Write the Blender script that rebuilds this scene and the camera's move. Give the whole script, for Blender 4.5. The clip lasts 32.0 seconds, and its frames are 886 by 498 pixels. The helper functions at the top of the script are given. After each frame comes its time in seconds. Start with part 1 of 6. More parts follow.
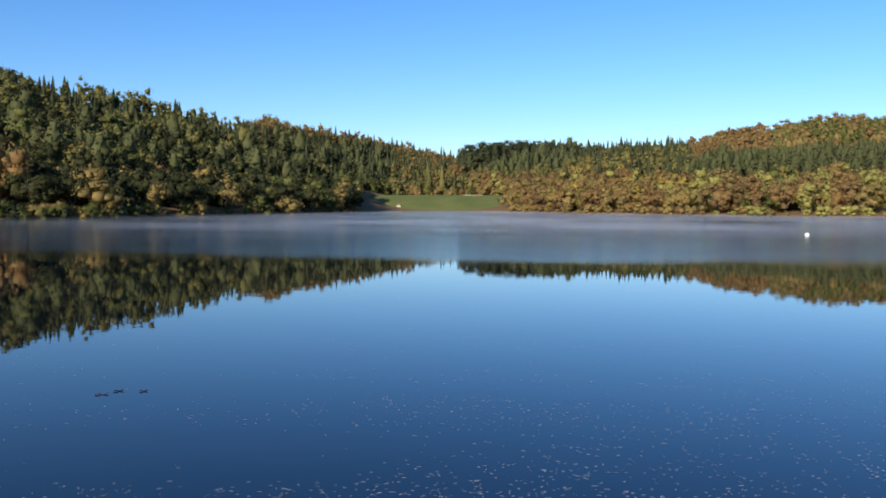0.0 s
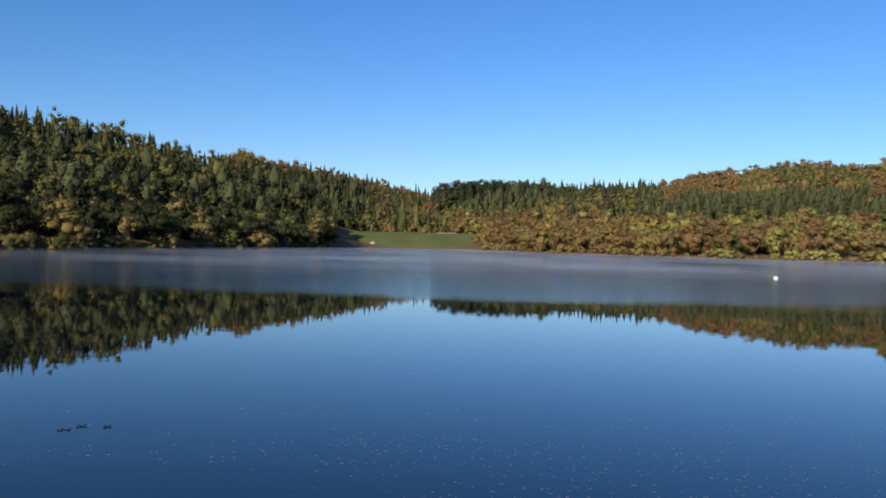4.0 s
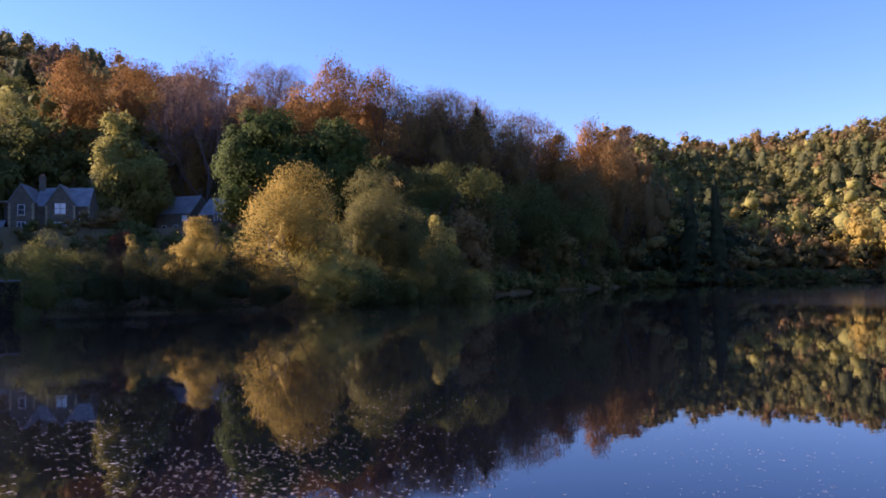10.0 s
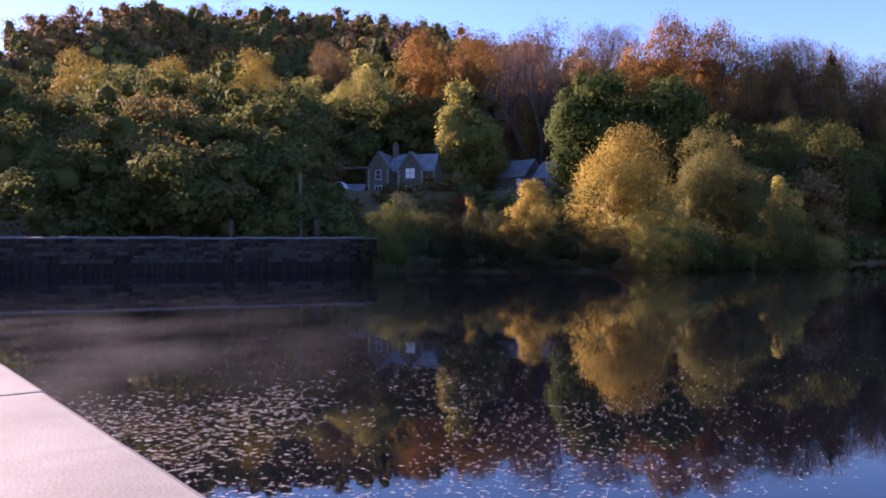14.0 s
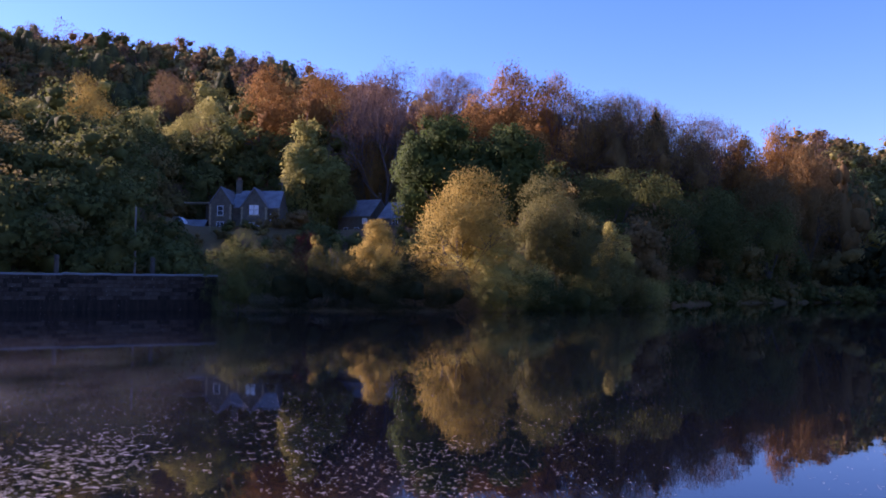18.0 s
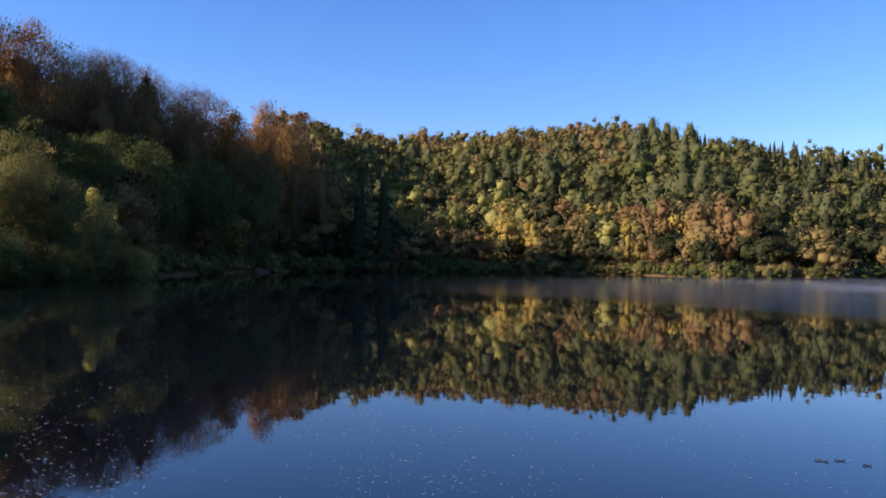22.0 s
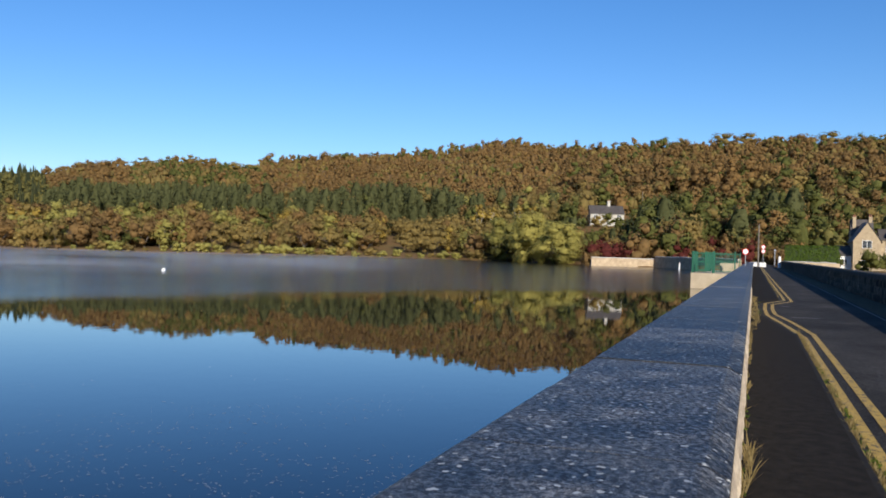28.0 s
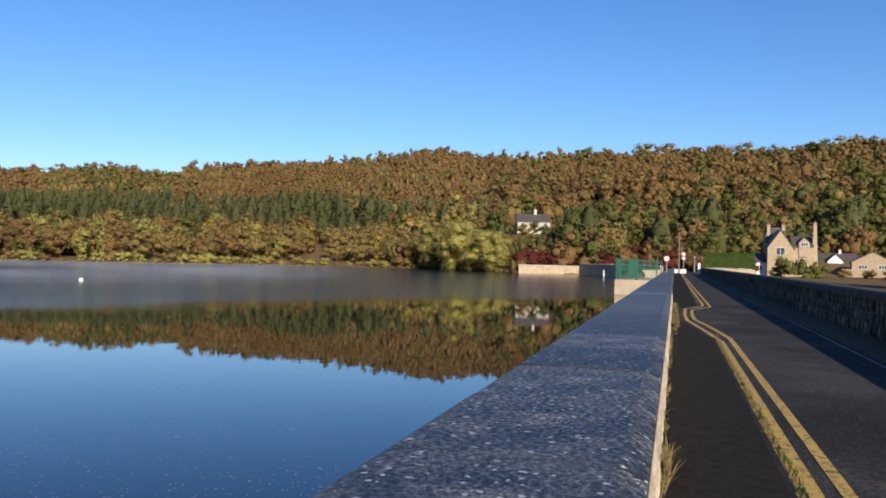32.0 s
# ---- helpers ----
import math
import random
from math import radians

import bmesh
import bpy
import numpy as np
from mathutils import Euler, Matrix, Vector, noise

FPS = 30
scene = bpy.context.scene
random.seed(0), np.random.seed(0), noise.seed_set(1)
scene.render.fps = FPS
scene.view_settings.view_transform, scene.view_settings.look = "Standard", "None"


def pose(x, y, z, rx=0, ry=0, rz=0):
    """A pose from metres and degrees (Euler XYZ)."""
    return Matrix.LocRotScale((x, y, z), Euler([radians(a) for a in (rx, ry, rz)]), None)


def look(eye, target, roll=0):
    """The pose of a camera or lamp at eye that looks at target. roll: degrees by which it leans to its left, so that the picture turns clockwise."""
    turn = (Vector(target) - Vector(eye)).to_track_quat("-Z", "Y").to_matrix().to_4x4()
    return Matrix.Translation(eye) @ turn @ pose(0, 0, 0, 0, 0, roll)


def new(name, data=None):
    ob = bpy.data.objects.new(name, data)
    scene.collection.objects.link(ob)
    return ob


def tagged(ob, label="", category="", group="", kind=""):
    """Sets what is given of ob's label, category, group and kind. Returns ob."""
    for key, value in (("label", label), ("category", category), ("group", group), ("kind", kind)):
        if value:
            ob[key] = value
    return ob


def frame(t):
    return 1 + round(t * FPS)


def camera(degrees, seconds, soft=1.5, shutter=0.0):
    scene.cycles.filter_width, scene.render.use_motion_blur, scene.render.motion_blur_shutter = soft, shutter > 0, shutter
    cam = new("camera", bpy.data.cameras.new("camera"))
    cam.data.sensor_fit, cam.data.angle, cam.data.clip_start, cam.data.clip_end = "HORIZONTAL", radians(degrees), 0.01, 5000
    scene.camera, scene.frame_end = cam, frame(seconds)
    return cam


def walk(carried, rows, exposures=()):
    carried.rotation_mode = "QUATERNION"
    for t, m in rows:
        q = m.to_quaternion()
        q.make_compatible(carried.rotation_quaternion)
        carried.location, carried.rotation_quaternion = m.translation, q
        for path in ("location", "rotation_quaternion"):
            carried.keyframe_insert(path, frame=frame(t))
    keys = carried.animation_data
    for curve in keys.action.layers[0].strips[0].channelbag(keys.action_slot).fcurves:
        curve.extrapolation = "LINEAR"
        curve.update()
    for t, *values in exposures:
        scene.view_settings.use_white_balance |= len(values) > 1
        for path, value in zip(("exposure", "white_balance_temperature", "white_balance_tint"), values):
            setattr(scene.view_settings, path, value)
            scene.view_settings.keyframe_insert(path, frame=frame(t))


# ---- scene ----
cam = camera(56.31, 32.0, soft=1.75)
# seconds, x, y, z, tilt, roll, heading: one stand on the dam, turning
PATH = [
    (0.0, -0.093, 0.177, 3.0, 86.88, -0.15, 0.54),
    (0.5, -0.093, 0.177, 3.0, 89.08, -0.30, -4.77),
    (1.0, -0.093, 0.177, 3.0, 89.78, -1.12, -7.87),
    (1.5, -0.093, 0.177, 3.0, 89.99, -1.51, -7.19),
    (2.0, -0.093, 0.177, 3.0, 90.43, -1.61, -6.15),
    (2.5, -0.093, 0.177, 3.0, 90.57, -1.42, -5.38),
    (4.5, -0.093, 0.177, 3.0, 89.10, -1.18, -0.72),
    (5.0, -0.093, 0.177, 3.0, 88.82, -1.13, -1.09),
    (5.5, -0.093, 0.177, 3.0, 88.49, -0.85, 1.21),
    (6.0, -0.093, 0.177, 3.0, 88.39, -0.77, 7.07),
    (6.5, -0.093, 0.177, 3.0, 88.67, -0.04, 14.63),
    (7.0, -0.093, 0.177, 3.0, 88.59, 0.22, 22.67),
    (7.5, -0.093, 0.177, 3.0, 88.70, 0.82, 31.90),
    (8.0, -0.093, 0.177, 3.0, 89.12, 1.64, 41.20),
    (8.5, -0.093, 0.177, 3.0, 89.78, 2.36, 50.06),
    (9.0, -0.093, 0.177, 3.0, 90.43, 2.26, 57.09),
    (9.5, -0.093, 0.177, 3.0, 91.27, 1.98, 63.43),
    (10.0, -0.093, 0.177, 3.0, 91.91, 1.30, 70.35),
    (10.5, -0.093, 0.177, 3.0, 91.74, 0.71, 77.07),
    (11.0, -0.093, 0.177, 3.0, 91.04, 0.68, 83.38),
    (11.5, -0.093, 0.177, 3.0, 91.37, 0.24, 88.42),
    (12.0, -0.093, 0.177, 3.0, 92.10, 0.19, 88.94),
    (12.5, -0.093, 0.177, 3.0, 92.25, 0.09, 86.79),
    (13.0, -0.093, 0.177, 3.0, 91.22, 0.08, 87.63),
    (13.5, -0.093, 0.177, 3.0, 89.48, 0.11, 92.27),
    (15.5, -0.079, 0.151, 3.0, 89.67, 0.06, 93.28),
    (16.0, -0.079, 0.151, 3.0, 90.33, 0.17, 91.67),
    (16.5, -0.079, 0.151, 3.0, 91.89, -0.11, 89.45),
    (17.0, -0.079, 0.151, 3.0, 92.98, -0.46, 87.29),
    (17.5, -0.079, 0.151, 3.0, 93.35, -0.61, 85.27),
    (18.0, -0.079, 0.151, 3.0, 92.37, -0.56, 82.16),
    (18.5, -0.079, 0.151, 3.0, 90.64, -0.50, 79.20),
    (19.0, -0.079, 0.151, 3.0, 89.69, -0.29, 82.72),
    (19.5, -0.079, 0.151, 3.0, 90.06, 0.25, 90.14),
    (20.0, -0.079, 0.151, 3.0, 90.66, 0.26, 90.19),
    (20.5, -0.079, 0.151, 3.0, 91.21, 0.01, 79.70),
    (21.0, -0.079, 0.151, 3.0, 91.24, 0.13, 68.49),
    (21.5, -0.079, 0.151, 3.0, 90.75, -0.32, 59.12),
    (22.0, -0.079, 0.151, 3.0, 90.72, -0.76, 47.83),
    (22.5, -0.079, 0.151, 3.0, 90.57, -0.75, 36.34),
    (23.0, -0.079, 0.151, 3.0, 90.46, -0.15, 27.52),
    (23.5, -0.079, 0.151, 3.0, 90.32, 0.28, 19.80),
    (24.0, -0.079, 0.151, 3.0, 89.73, -0.12, 11.25),
    (24.5, -0.079, 0.151, 3.0, 89.45, -1.08, 1.19),
    (25.0, -0.079, 0.151, 3.0, 89.32, -1.41, -6.14),
    (25.5, -0.079, 0.151, 3.0, 89.00, -1.39, -13.08),
    (26.0, -0.079, 0.151, 3.0, 89.10, -1.00, -19.74),
    (26.5, -0.079, 0.151, 3.0, 89.47, -1.42, -25.53),
    (28.5, -0.000, 0.000, 3.0, 90.10, -1.30, -45.00),
    (29.0, -0.000, 0.000, 3.0, 90.25, -1.08, -46.15),
    (29.5, -0.000, 0.000, 3.0, 90.80, -1.08, -43.90),
    (30.0, -0.000, 0.000, 3.0, 90.85, -1.22, -43.96),
    (30.5, -0.000, 0.000, 3.0, 90.59, -1.24, -46.29),
    (31.0, -0.000, 0.000, 3.0, 90.78, -1.14, -48.54),
    (31.5, -0.000, 0.000, 3.0, 90.94, -1.21, -49.55),
    (32.0, -0.000, 0.000, 3.0, 90.67, -1.36, -46.69),
]
EXPOSURES = [(0.0, 0.6, 6100, 10), (1.0, -0.2, 5900, 12), (2.0, 0.15, 6000, 12), (4.5, 0.25, 6000, 12), (6.0, 0.2, 5900, 14), (7.0, 0.5, 5900, 14), (8.0, 0.85, 6100, 20), (9.0, 1.12, 6300, 30), (10.0, 1.45, 6500, 44), (11.0, 1.6, 6900, 48), (12.0, 1.68, 6600, 51),
             (13.5, 1.77, 7000, 50), (16.0, 1.62, 7000, 46), (17.0, 1.5, 6400, 50), (18.0, 1.35, 6000, 56), (19.0, 1.85, 6900, 52), (20.0, 2.05, 7500, 40), (21.0, 1.45, 6900, 32), (22.0, 1.0, 6300, 24), (23.0, 0.88, 6000, 16), (24.0, 0.35, 5900, 12), (25.0, 0.05, 6000, 10), (26.0, 0.25, 6100, 10), (31.0, 0.4, 6400, 12), (32.0, 0.45, 6500, 13)]  # seconds, stops, kelvin, tint
walk(cam, [(t, pose(*p)) for t, *p in PATH], EXPOSURES)

# ---- world and sun ----
SUN_AZ, SUN_EL = 150.0, 21.0          # bearing left of +y, height, degrees
world = bpy.data.worlds.new("sky")
scene.world = world
world.use_nodes = True
wn = world.node_tree.nodes
sky = wn.new("ShaderNodeTexSky")
sky.sky_type, sky.sun_disc = "NISHITA", False
sky.sun_elevation, sky.sun_rotation = radians(SUN_EL), radians(-SUN_AZ)
sky.altitude, sky.air_density, sky.dust_density, sky.ozone_density = 150.0, 1.0, 0.2, 3.0
wn["Background"].inputs["Strength"].default_value = 0.092
hue = wn.new("ShaderNodeHueSaturation")
hue.inputs["Saturation"].default_value = 1.22
world.node_tree.links.new(sky.outputs["Color"], hue.inputs["Color"])
cast = wn.new("ShaderNodeMix")
cast.data_type, cast.blend_type = "RGBA", "MULTIPLY"
cast.inputs["Factor"].default_value, cast.inputs["B"].default_value = 1.0, (0.93, 0.99, 1.17, 1.0)
world.node_tree.links.new(hue.outputs["Color"], cast.inputs["A"])
world.node_tree.links.new(cast.outputs["Result"], wn["Background"].inputs["Color"])
sun = bpy.data.lights.new("sun", "SUN")
sun.energy, sun.angle, sun.color = 5.0, radians(0.53), (1.0, 0.89, 0.74)
sun_dir = Vector((-math.sin(radians(SUN_AZ)) * math.cos(radians(SUN_EL)), math.cos(radians(SUN_AZ)) * math.cos(radians(SUN_EL)), math.sin(radians(SUN_EL))))
sun_ob = new("sun", sun)
sun_ob.matrix_world = look(sun_dir * 900, (0, 0, 0))


# ---- materials ----
class Mat:
    """A small writer of node materials."""

    def __init__(self, name, rough=0.8, metal=0.0, spec=0.5):
        self.m = bpy.data.materials.new(name)
        self.m.use_nodes = True
        self.t = self.m.node_tree
        self.b = self.t.nodes["Principled BSDF"]
        self.b.inputs["Roughness"].default_value = rough
        self.b.inputs["Metallic"].default_value = metal
        self.b.inputs["Specular IOR Level"].default_value = spec

    def node(self, kind, **kw):
        n = self.t.nodes.new(kind)
        for k, v in kw.items():
            n.inputs[k.replace("_", " ")].default_value = v
        return n

    def link(self, a, b):
        self.t.links.new(a, b)

    def coord(self, kind="Object"):
        return self.t.nodes.new("ShaderNodeTexCoord").outputs[kind]

    def noise(self, scale, detail=4.0, vec=None, rough=0.55):
        n = self.node("ShaderNodeTexNoise", Scale=scale, Detail=detail, Roughness=rough)
        self.link(vec or self.coord(), n.inputs["Vector"])
        return n.outputs["Fac"]

    def stretch(self, sx, sy, sz, kind="Object"):
        n = self.node("ShaderNodeMapping", Scale=(sx, sy, sz))
        self.link(self.coord(kind), n.inputs["Vector"])
        return n.outputs["Vector"]

    def ramp(self, fac, *stops):
        n = self.t.nodes.new("ShaderNodeValToRGB")
        e = n.color_ramp.elements
        while len(e) < len(stops):
            e.new(0.5)
        for el, (p, c) in zip(e, stops):
            el.position, el.color = p, (*c, 1) if len(c) == 3 else c
        self.link(fac, n.inputs["Fac"])
        return n.outputs["Color"]

    def mix(self, fac, a, b, mode="MIX"):
        n = self.t.nodes.new("ShaderNodeMix")
        n.data_type, n.blend_type = "RGBA", mode
        for sock, v in ((n.inputs["Factor"], fac), (n.inputs["A"], a), (n.inputs["B"], b)):
            if isinstance(v, (int, float)):
                sock.default_value = v
            elif isinstance(v, tuple):
                sock.default_value = (*v, 1)
            else:
                self.link(v, sock)
        return n.outputs["Result"]

    def math(self, op, a, b=0.0):
        n = self.t.nodes.new("ShaderNodeMath")
        n.operation = op
        for sock, v in zip(n.inputs, (a, b)):
            if isinstance(v, (int, float)):
                sock.default_value = v
            else:
                self.link(v, sock)
        return n.outputs[0]

    def span(self, v, lo, hi, to_lo=0.0, to_hi=1.0):
        n = self.node("ShaderNodeMapRange", From_Min=lo, From_Max=hi, To_Min=to_lo, To_Max=to_hi)
        n.interpolation_type = "SMOOTHSTEP"
        self.link(v, n.inputs["Value"])
        return n.outputs["Result"]

    def colour(self, c):
        if isinstance(c, tuple):
            self.b.inputs["Base Color"].default_value = (*c, 1)
        else:
            self.link(c, self.b.inputs["Base Color"])

    def rough(self, r):
        self.link(r, self.b.inputs["Roughness"])

    def bump(self, height, strength=0.5, distance=0.02):
        n = self.node("ShaderNodeBump", Strength=strength, Distance=distance)
        self.link(height, n.inputs["Height"])
        self.link(n.outputs["Normal"], self.b.inputs["Normal"])


def worn(name, a, b, scale=3.0, fine=40.0, rough=0.85, bump=0.4, dist=0.01, random_by="", spec=0.4):
    """Two-scale mottled surface between colours a and b."""
    m = Mat(name, rough, spec=spec)
    big, small = m.noise(scale), m.noise(fine, 6.0)
    f = m.math("ADD", m.math("MULTIPLY", big, 0.6), m.math("MULTIPLY", small, 0.4))
    c = m.ramp(f, (0.3, a), (0.7, b))
    if random_by == "object":
        o = m.t.nodes.new("ShaderNodeObjectInfo")
        c = m.mix(0.5, c, m.ramp(o.outputs["Random"], (0.0, (0.35, 0.35, 0.35)), (1.0, (0.75, 0.72, 0.68))), "OVERLAY")
    m.colour(c)
    m.bump(small, bump, dist)
    return m.m


def leafy(name, a, b, through_light=0.42, tint="tint"):
    """Foliage between colours a and b: by tree (tint) and clump by clump."""
    m = Mat(name, 0.8, spec=0.08)
    if tint == "tint":
        at = m.t.nodes.new("ShaderNodeAttribute")
        at.attribute_name = "tint"
        t = at.outputs["Fac"]
    else:
        t = m.t.nodes.new("ShaderNodeObjectInfo").outputs["Random"]
    isle = m.t.nodes.new("ShaderNodeNewGeometry").outputs["Random Per Island"]
    c = m.mix(m.math("ADD", m.math("MULTIPLY", t, 0.8), m.math("MULTIPLY", isle, 0.2)), a, b)
    c = m.mix(1.0, c, m.ramp(isle, (0.0, (0.92, 0.92, 0.92)), (1.0, (1.07, 1.07, 1.05))), "MULTIPLY")
    grain = m.noise(1.1, 3.0)
    c = m.mix(1.0, c, m.ramp(grain, (0.30, (0.84, 0.85, 0.84)), (0.70, (1.13, 1.11, 1.09))), "MULTIPLY")
    m.colour(c)
    tr = m.t.nodes.new("ShaderNodeBsdfTranslucent")
    m.link(c, tr.inputs["Color"])
    mx = m.t.nodes.new("ShaderNodeMixShader")
    mx.inputs["Fac"].default_value = through_light
    m.link(m.b.outputs[0], mx.inputs[1])
    m.link(tr.outputs[0], mx.inputs[2])
    m.link(mx.outputs[0], m.t.nodes["Material Output"].inputs["Surface"])
    return m.m


LEAF = {
    "spruce": ((0.044, 0.055, 0.028), (0.085, 0.092, 0.042)),
    "pine": ((0.080, 0.088, 0.036), (0.135, 0.140, 0.056)),
    "larch": ((0.125, 0.122, 0.042), (0.225, 0.200, 0.064)),
    "oak": ((0.205, 0.158, 0.058), (0.330, 0.240, 0.080)),
    "beech": ((0.235, 0.120, 0.036), (0.35, 0.180, 0.050)),
    "birch": ((0.32, 0.232, 0.055), (0.44, 0.322, 0.078)),
    "green": ((0.086, 0.096, 0.028), (0.176, 0.178, 0.052)),
    "bare": ((0.12, 0.080, 0.064), (0.19, 0.13, 0.10)),
    "russet": ((0.180, 0.118, 0.052), (0.305, 0.188, 0.070)),
    "maroon": ((0.10, 0.028, 0.024), (0.18, 0.045, 0.035)),
    "sycamore": ((0.066, 0.096, 0.026), (0.120, 0.150, 0.042)),
    # holm: broadleaf green with the shade of low slopes and shore in its colour
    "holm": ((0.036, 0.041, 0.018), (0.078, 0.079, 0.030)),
    "willow": ((0.275, 0.258, 0.074), (0.415, 0.368, 0.104)),
}
WOODS = {k: leafy(k + "_leaves", *v) for k, v in LEAF.items()}
TREES = {k: leafy(k + "_foliage", *v, tint="object") for k, v in LEAF.items()}
BARK = worn("bark", (0.05, 0.04, 0.03), (0.13, 0.11, 0.09), 2.0, 18.0)
PALE_BARK = worn("pale_bark", (0.28, 0.26, 0.22), (0.5, 0.47, 0.42), 2.0, 18.0)

g = Mat("hillside", 0.95, spec=0.2)
gc = g.ramp(g.math("ADD", g.math("MULTIPLY", g.noise(0.05), 0.6), g.math("MULTIPLY", g.noise(0.9, 6), 0.4)),
            (0.3, (0.085, 0.058, 0.028)), (0.5, (0.165, 0.098, 0.040)), (0.7, (0.125, 0.110, 0.042)))
g.colour(gc)
g.bump(g.noise(1.5, 6), 0.6, 0.3)
SOIL = g.m

w = Mat("lake_water", 0.03, spec=0.5)
w.b.inputs["IOR"].default_value = 1.40
w.colour((0.003, 0.004, 0.007))
sep = w.t.nodes.new("ShaderNodeSeparateXYZ")
w.link(w.coord(), sep.inputs[0])
far = w.math("ADD", w.math("MULTIPLY", sep.outputs["X"], 0.12), w.math("MULTIPLY", sep.outputs["Y"], 0.99))
wob = w.noise(0.03, 3)
ruffle = w.span(w.math("ADD", far, w.math("MULTIPLY", wob, 22.0)), 50.0, 60.0)
ruffle = w.math("MULTIPLY", ruffle, w.span(sep.outputs["X"], -100.0, -40.0))
w.rough(w.math("ADD", 0.012, w.math("MULTIPLY", ruffle, 0.14)))
rip = w.noise(1.6, 3, w.stretch(1.0, 1.0, 1.0))
w.bump(rip, 0.05, 0.02)
WATER = w.m

# ---- the lie of the land ----
AXIS = (0.8859, 0.4638)               # along the dam's long arm
SIDE = (-0.4638, 0.8859)              # from the dam towards the lake
BEND = radians(12.3)                  # the short arm turns off by this
SHORT = (-math.cos(math.atan2(0.4638, 0.8859) + BEND), -math.sin(math.atan2(0.4638, 0.8859) + BEND))
SHORT_SIDE = (SHORT[1], -SHORT[0])
WALK_Z, COPE_Z = 1.40, 2.10
SHORT_LEN, LONG_LEN = 92.0, 152.0

# bearing, distance of the shore, distance of the ridge, height of the ridge's ground
LAND = [
    (-180, 200, 600, 30), (-120, 220, 520, 40), (-90, 230, 450, 54), (-75, 215, 430, 60.6), (-70, 207, 430, 57.9), (-66, 200, 430, 56.4), (-60, 203, 430, 56.4),
    (-55, 199, 439, 55.7), (-50, 208, 447, 57), (-46, 232, 450, 59.4), (-42, 237, 456, 55), (-38, 238, 463, 50.5), (-35, 233, 471, 52.7), (-31, 227, 484, 49),
    (-28, 224, 495, 43.9), (-24, 221, 510, 45.3), (-21, 224, 505, 42.1), (-18, 226, 500, 41.2), (-16, 233, 493, 33.5), (-12, 247, 480, 34.2), (-9.5, 263, 476, 31.9),
    (-6, 285, 470, 29.4), (-2, 318, 520, 30.8), (0, 323, 600, 34.6), (1.5, 322, 636, 39.6), (4, 310, 618, 43.3), (7, 276, 575, 45.3), (9, 246, 540, 45.2),
    (12, 226, 495, 45.6), (14.5, 208, 458, 40), (19, 191, 421, 42.9), (22, 180, 400, 45), (25, 176, 390, 48.5), (29, 174, 380, 49.8), (31, 182, 380, 54.5),
    (34, 192, 380, 56.9), (39.5, 208, 389, 59.2), (44, 208, 390, 57.9), (48, 206, 390, 56.2), (52, 193, 382, 54.5), (55, 184, 350, 49), (57, 178, 320, 50),
    (62, 158, 235, 34), (68, 118, 200, 29.5), (76, 96, 205, 37), (83, 86, 215, 41), (89, 86, 290, 66), (96, 88, 318, 80), (98, 93, 320, 83),
    # past bearing 121 the ridge is unseen, its height set to shade the bay
    (110, 91, 330, 85), (116, 92, 260, 64.6), (120, 93, 228, 51.5), (123.5, 95, 215, 46.5), (126, 96, 205, 42.5), (134, 104, 185, 47), (142, 112, 172, 44),
    (150, 118, 166, 41), (156, 120, 166, 40), (165, 140, 250, 36), (180, 200, 600, 30),
]
L_AZ, L_SHORE, L_RIDGE, L_TOP = (np.array(c, float) for c in zip(*LAND))


def lie(az):
    return np.interp(az, L_AZ, L_SHORE), np.interp(az, L_AZ, L_RIDGE), np.interp(az, L_AZ, L_TOP)


def bumps(x, y):
    return (np.sin(x * 0.031 + 1.3) * np.cos(y * 0.027 - 0.4) * 1.6 + np.sin(x * 0.083 - y * 0.061) * 0.8)


def ease(v):
    v = np.clip(v, 0, 1)
    return v * v * (3 - 2 * v)


def land(x, y):
    """Height of the ground."""
    az, r = np.degrees(np.arctan2(-x, y)), np.hypot(x, y)
    shore, ridge, top = lie(az)
    u = (r - shore) / (ridge - shore)
    rise = np.clip(u, 0, 1) ** 1.22
    terrace = np.interp(u, (0, 0.19, 0.52, 0.8, 1.0), (0, 0.20, 0.31, 0.72, 1.0))
    near_bank = ease((az - 97) / 4.0) * ease((122 - az) / 5.0)
    rise = rise * (1 - near_bank) + terrace * near_bank
    up = 0.35 + top * rise + np.minimum(0, -(r - ridge) * 0.03) * (u > 1) + bumps(x, y) * np.clip(u * 4, 0, 1)
    bed = np.maximum(-3.0, (r - shore) * 0.22)
    z = np.where(u > 0, np.minimum(up, 0.0 + (r - shore) * 0.5), bed)
    s1, q1 = x * AXIS[0] + y * AXIS[1], x * SIDE[0] + y * SIDE[1]
    s2, q2 = x * SHORT[0] + y * SHORT[1], x * SHORT_SIDE[0] + y * SHORT_SIDE[1]
    q = np.where(s1 > 0, q1, np.where(s2 > 0, q2, np.minimum(q1, q2)))
    dry = ease((-q - 7) / 8.0)
    valley = 0.9 + bumps(x, y) * 0.15
    z = np.where(u > 0, z, bed * (1 - dry) + valley * dry)
    ends = ease((s1 - LONG_LEN) / 8.0) * (q1 < 10) * ease((14 + q1) / 6)
    return np.maximum(z, -3 + 4.2 * ends)


def at(az, r):
    """The plan place at a bearing (left positive) and distance from the stand."""
    return -math.sin(radians(az)) * r, math.cos(radians(az)) * r


def bare_level(az, r):
    x, y = at(az, r)
    return land(np.array(x), np.array(y))


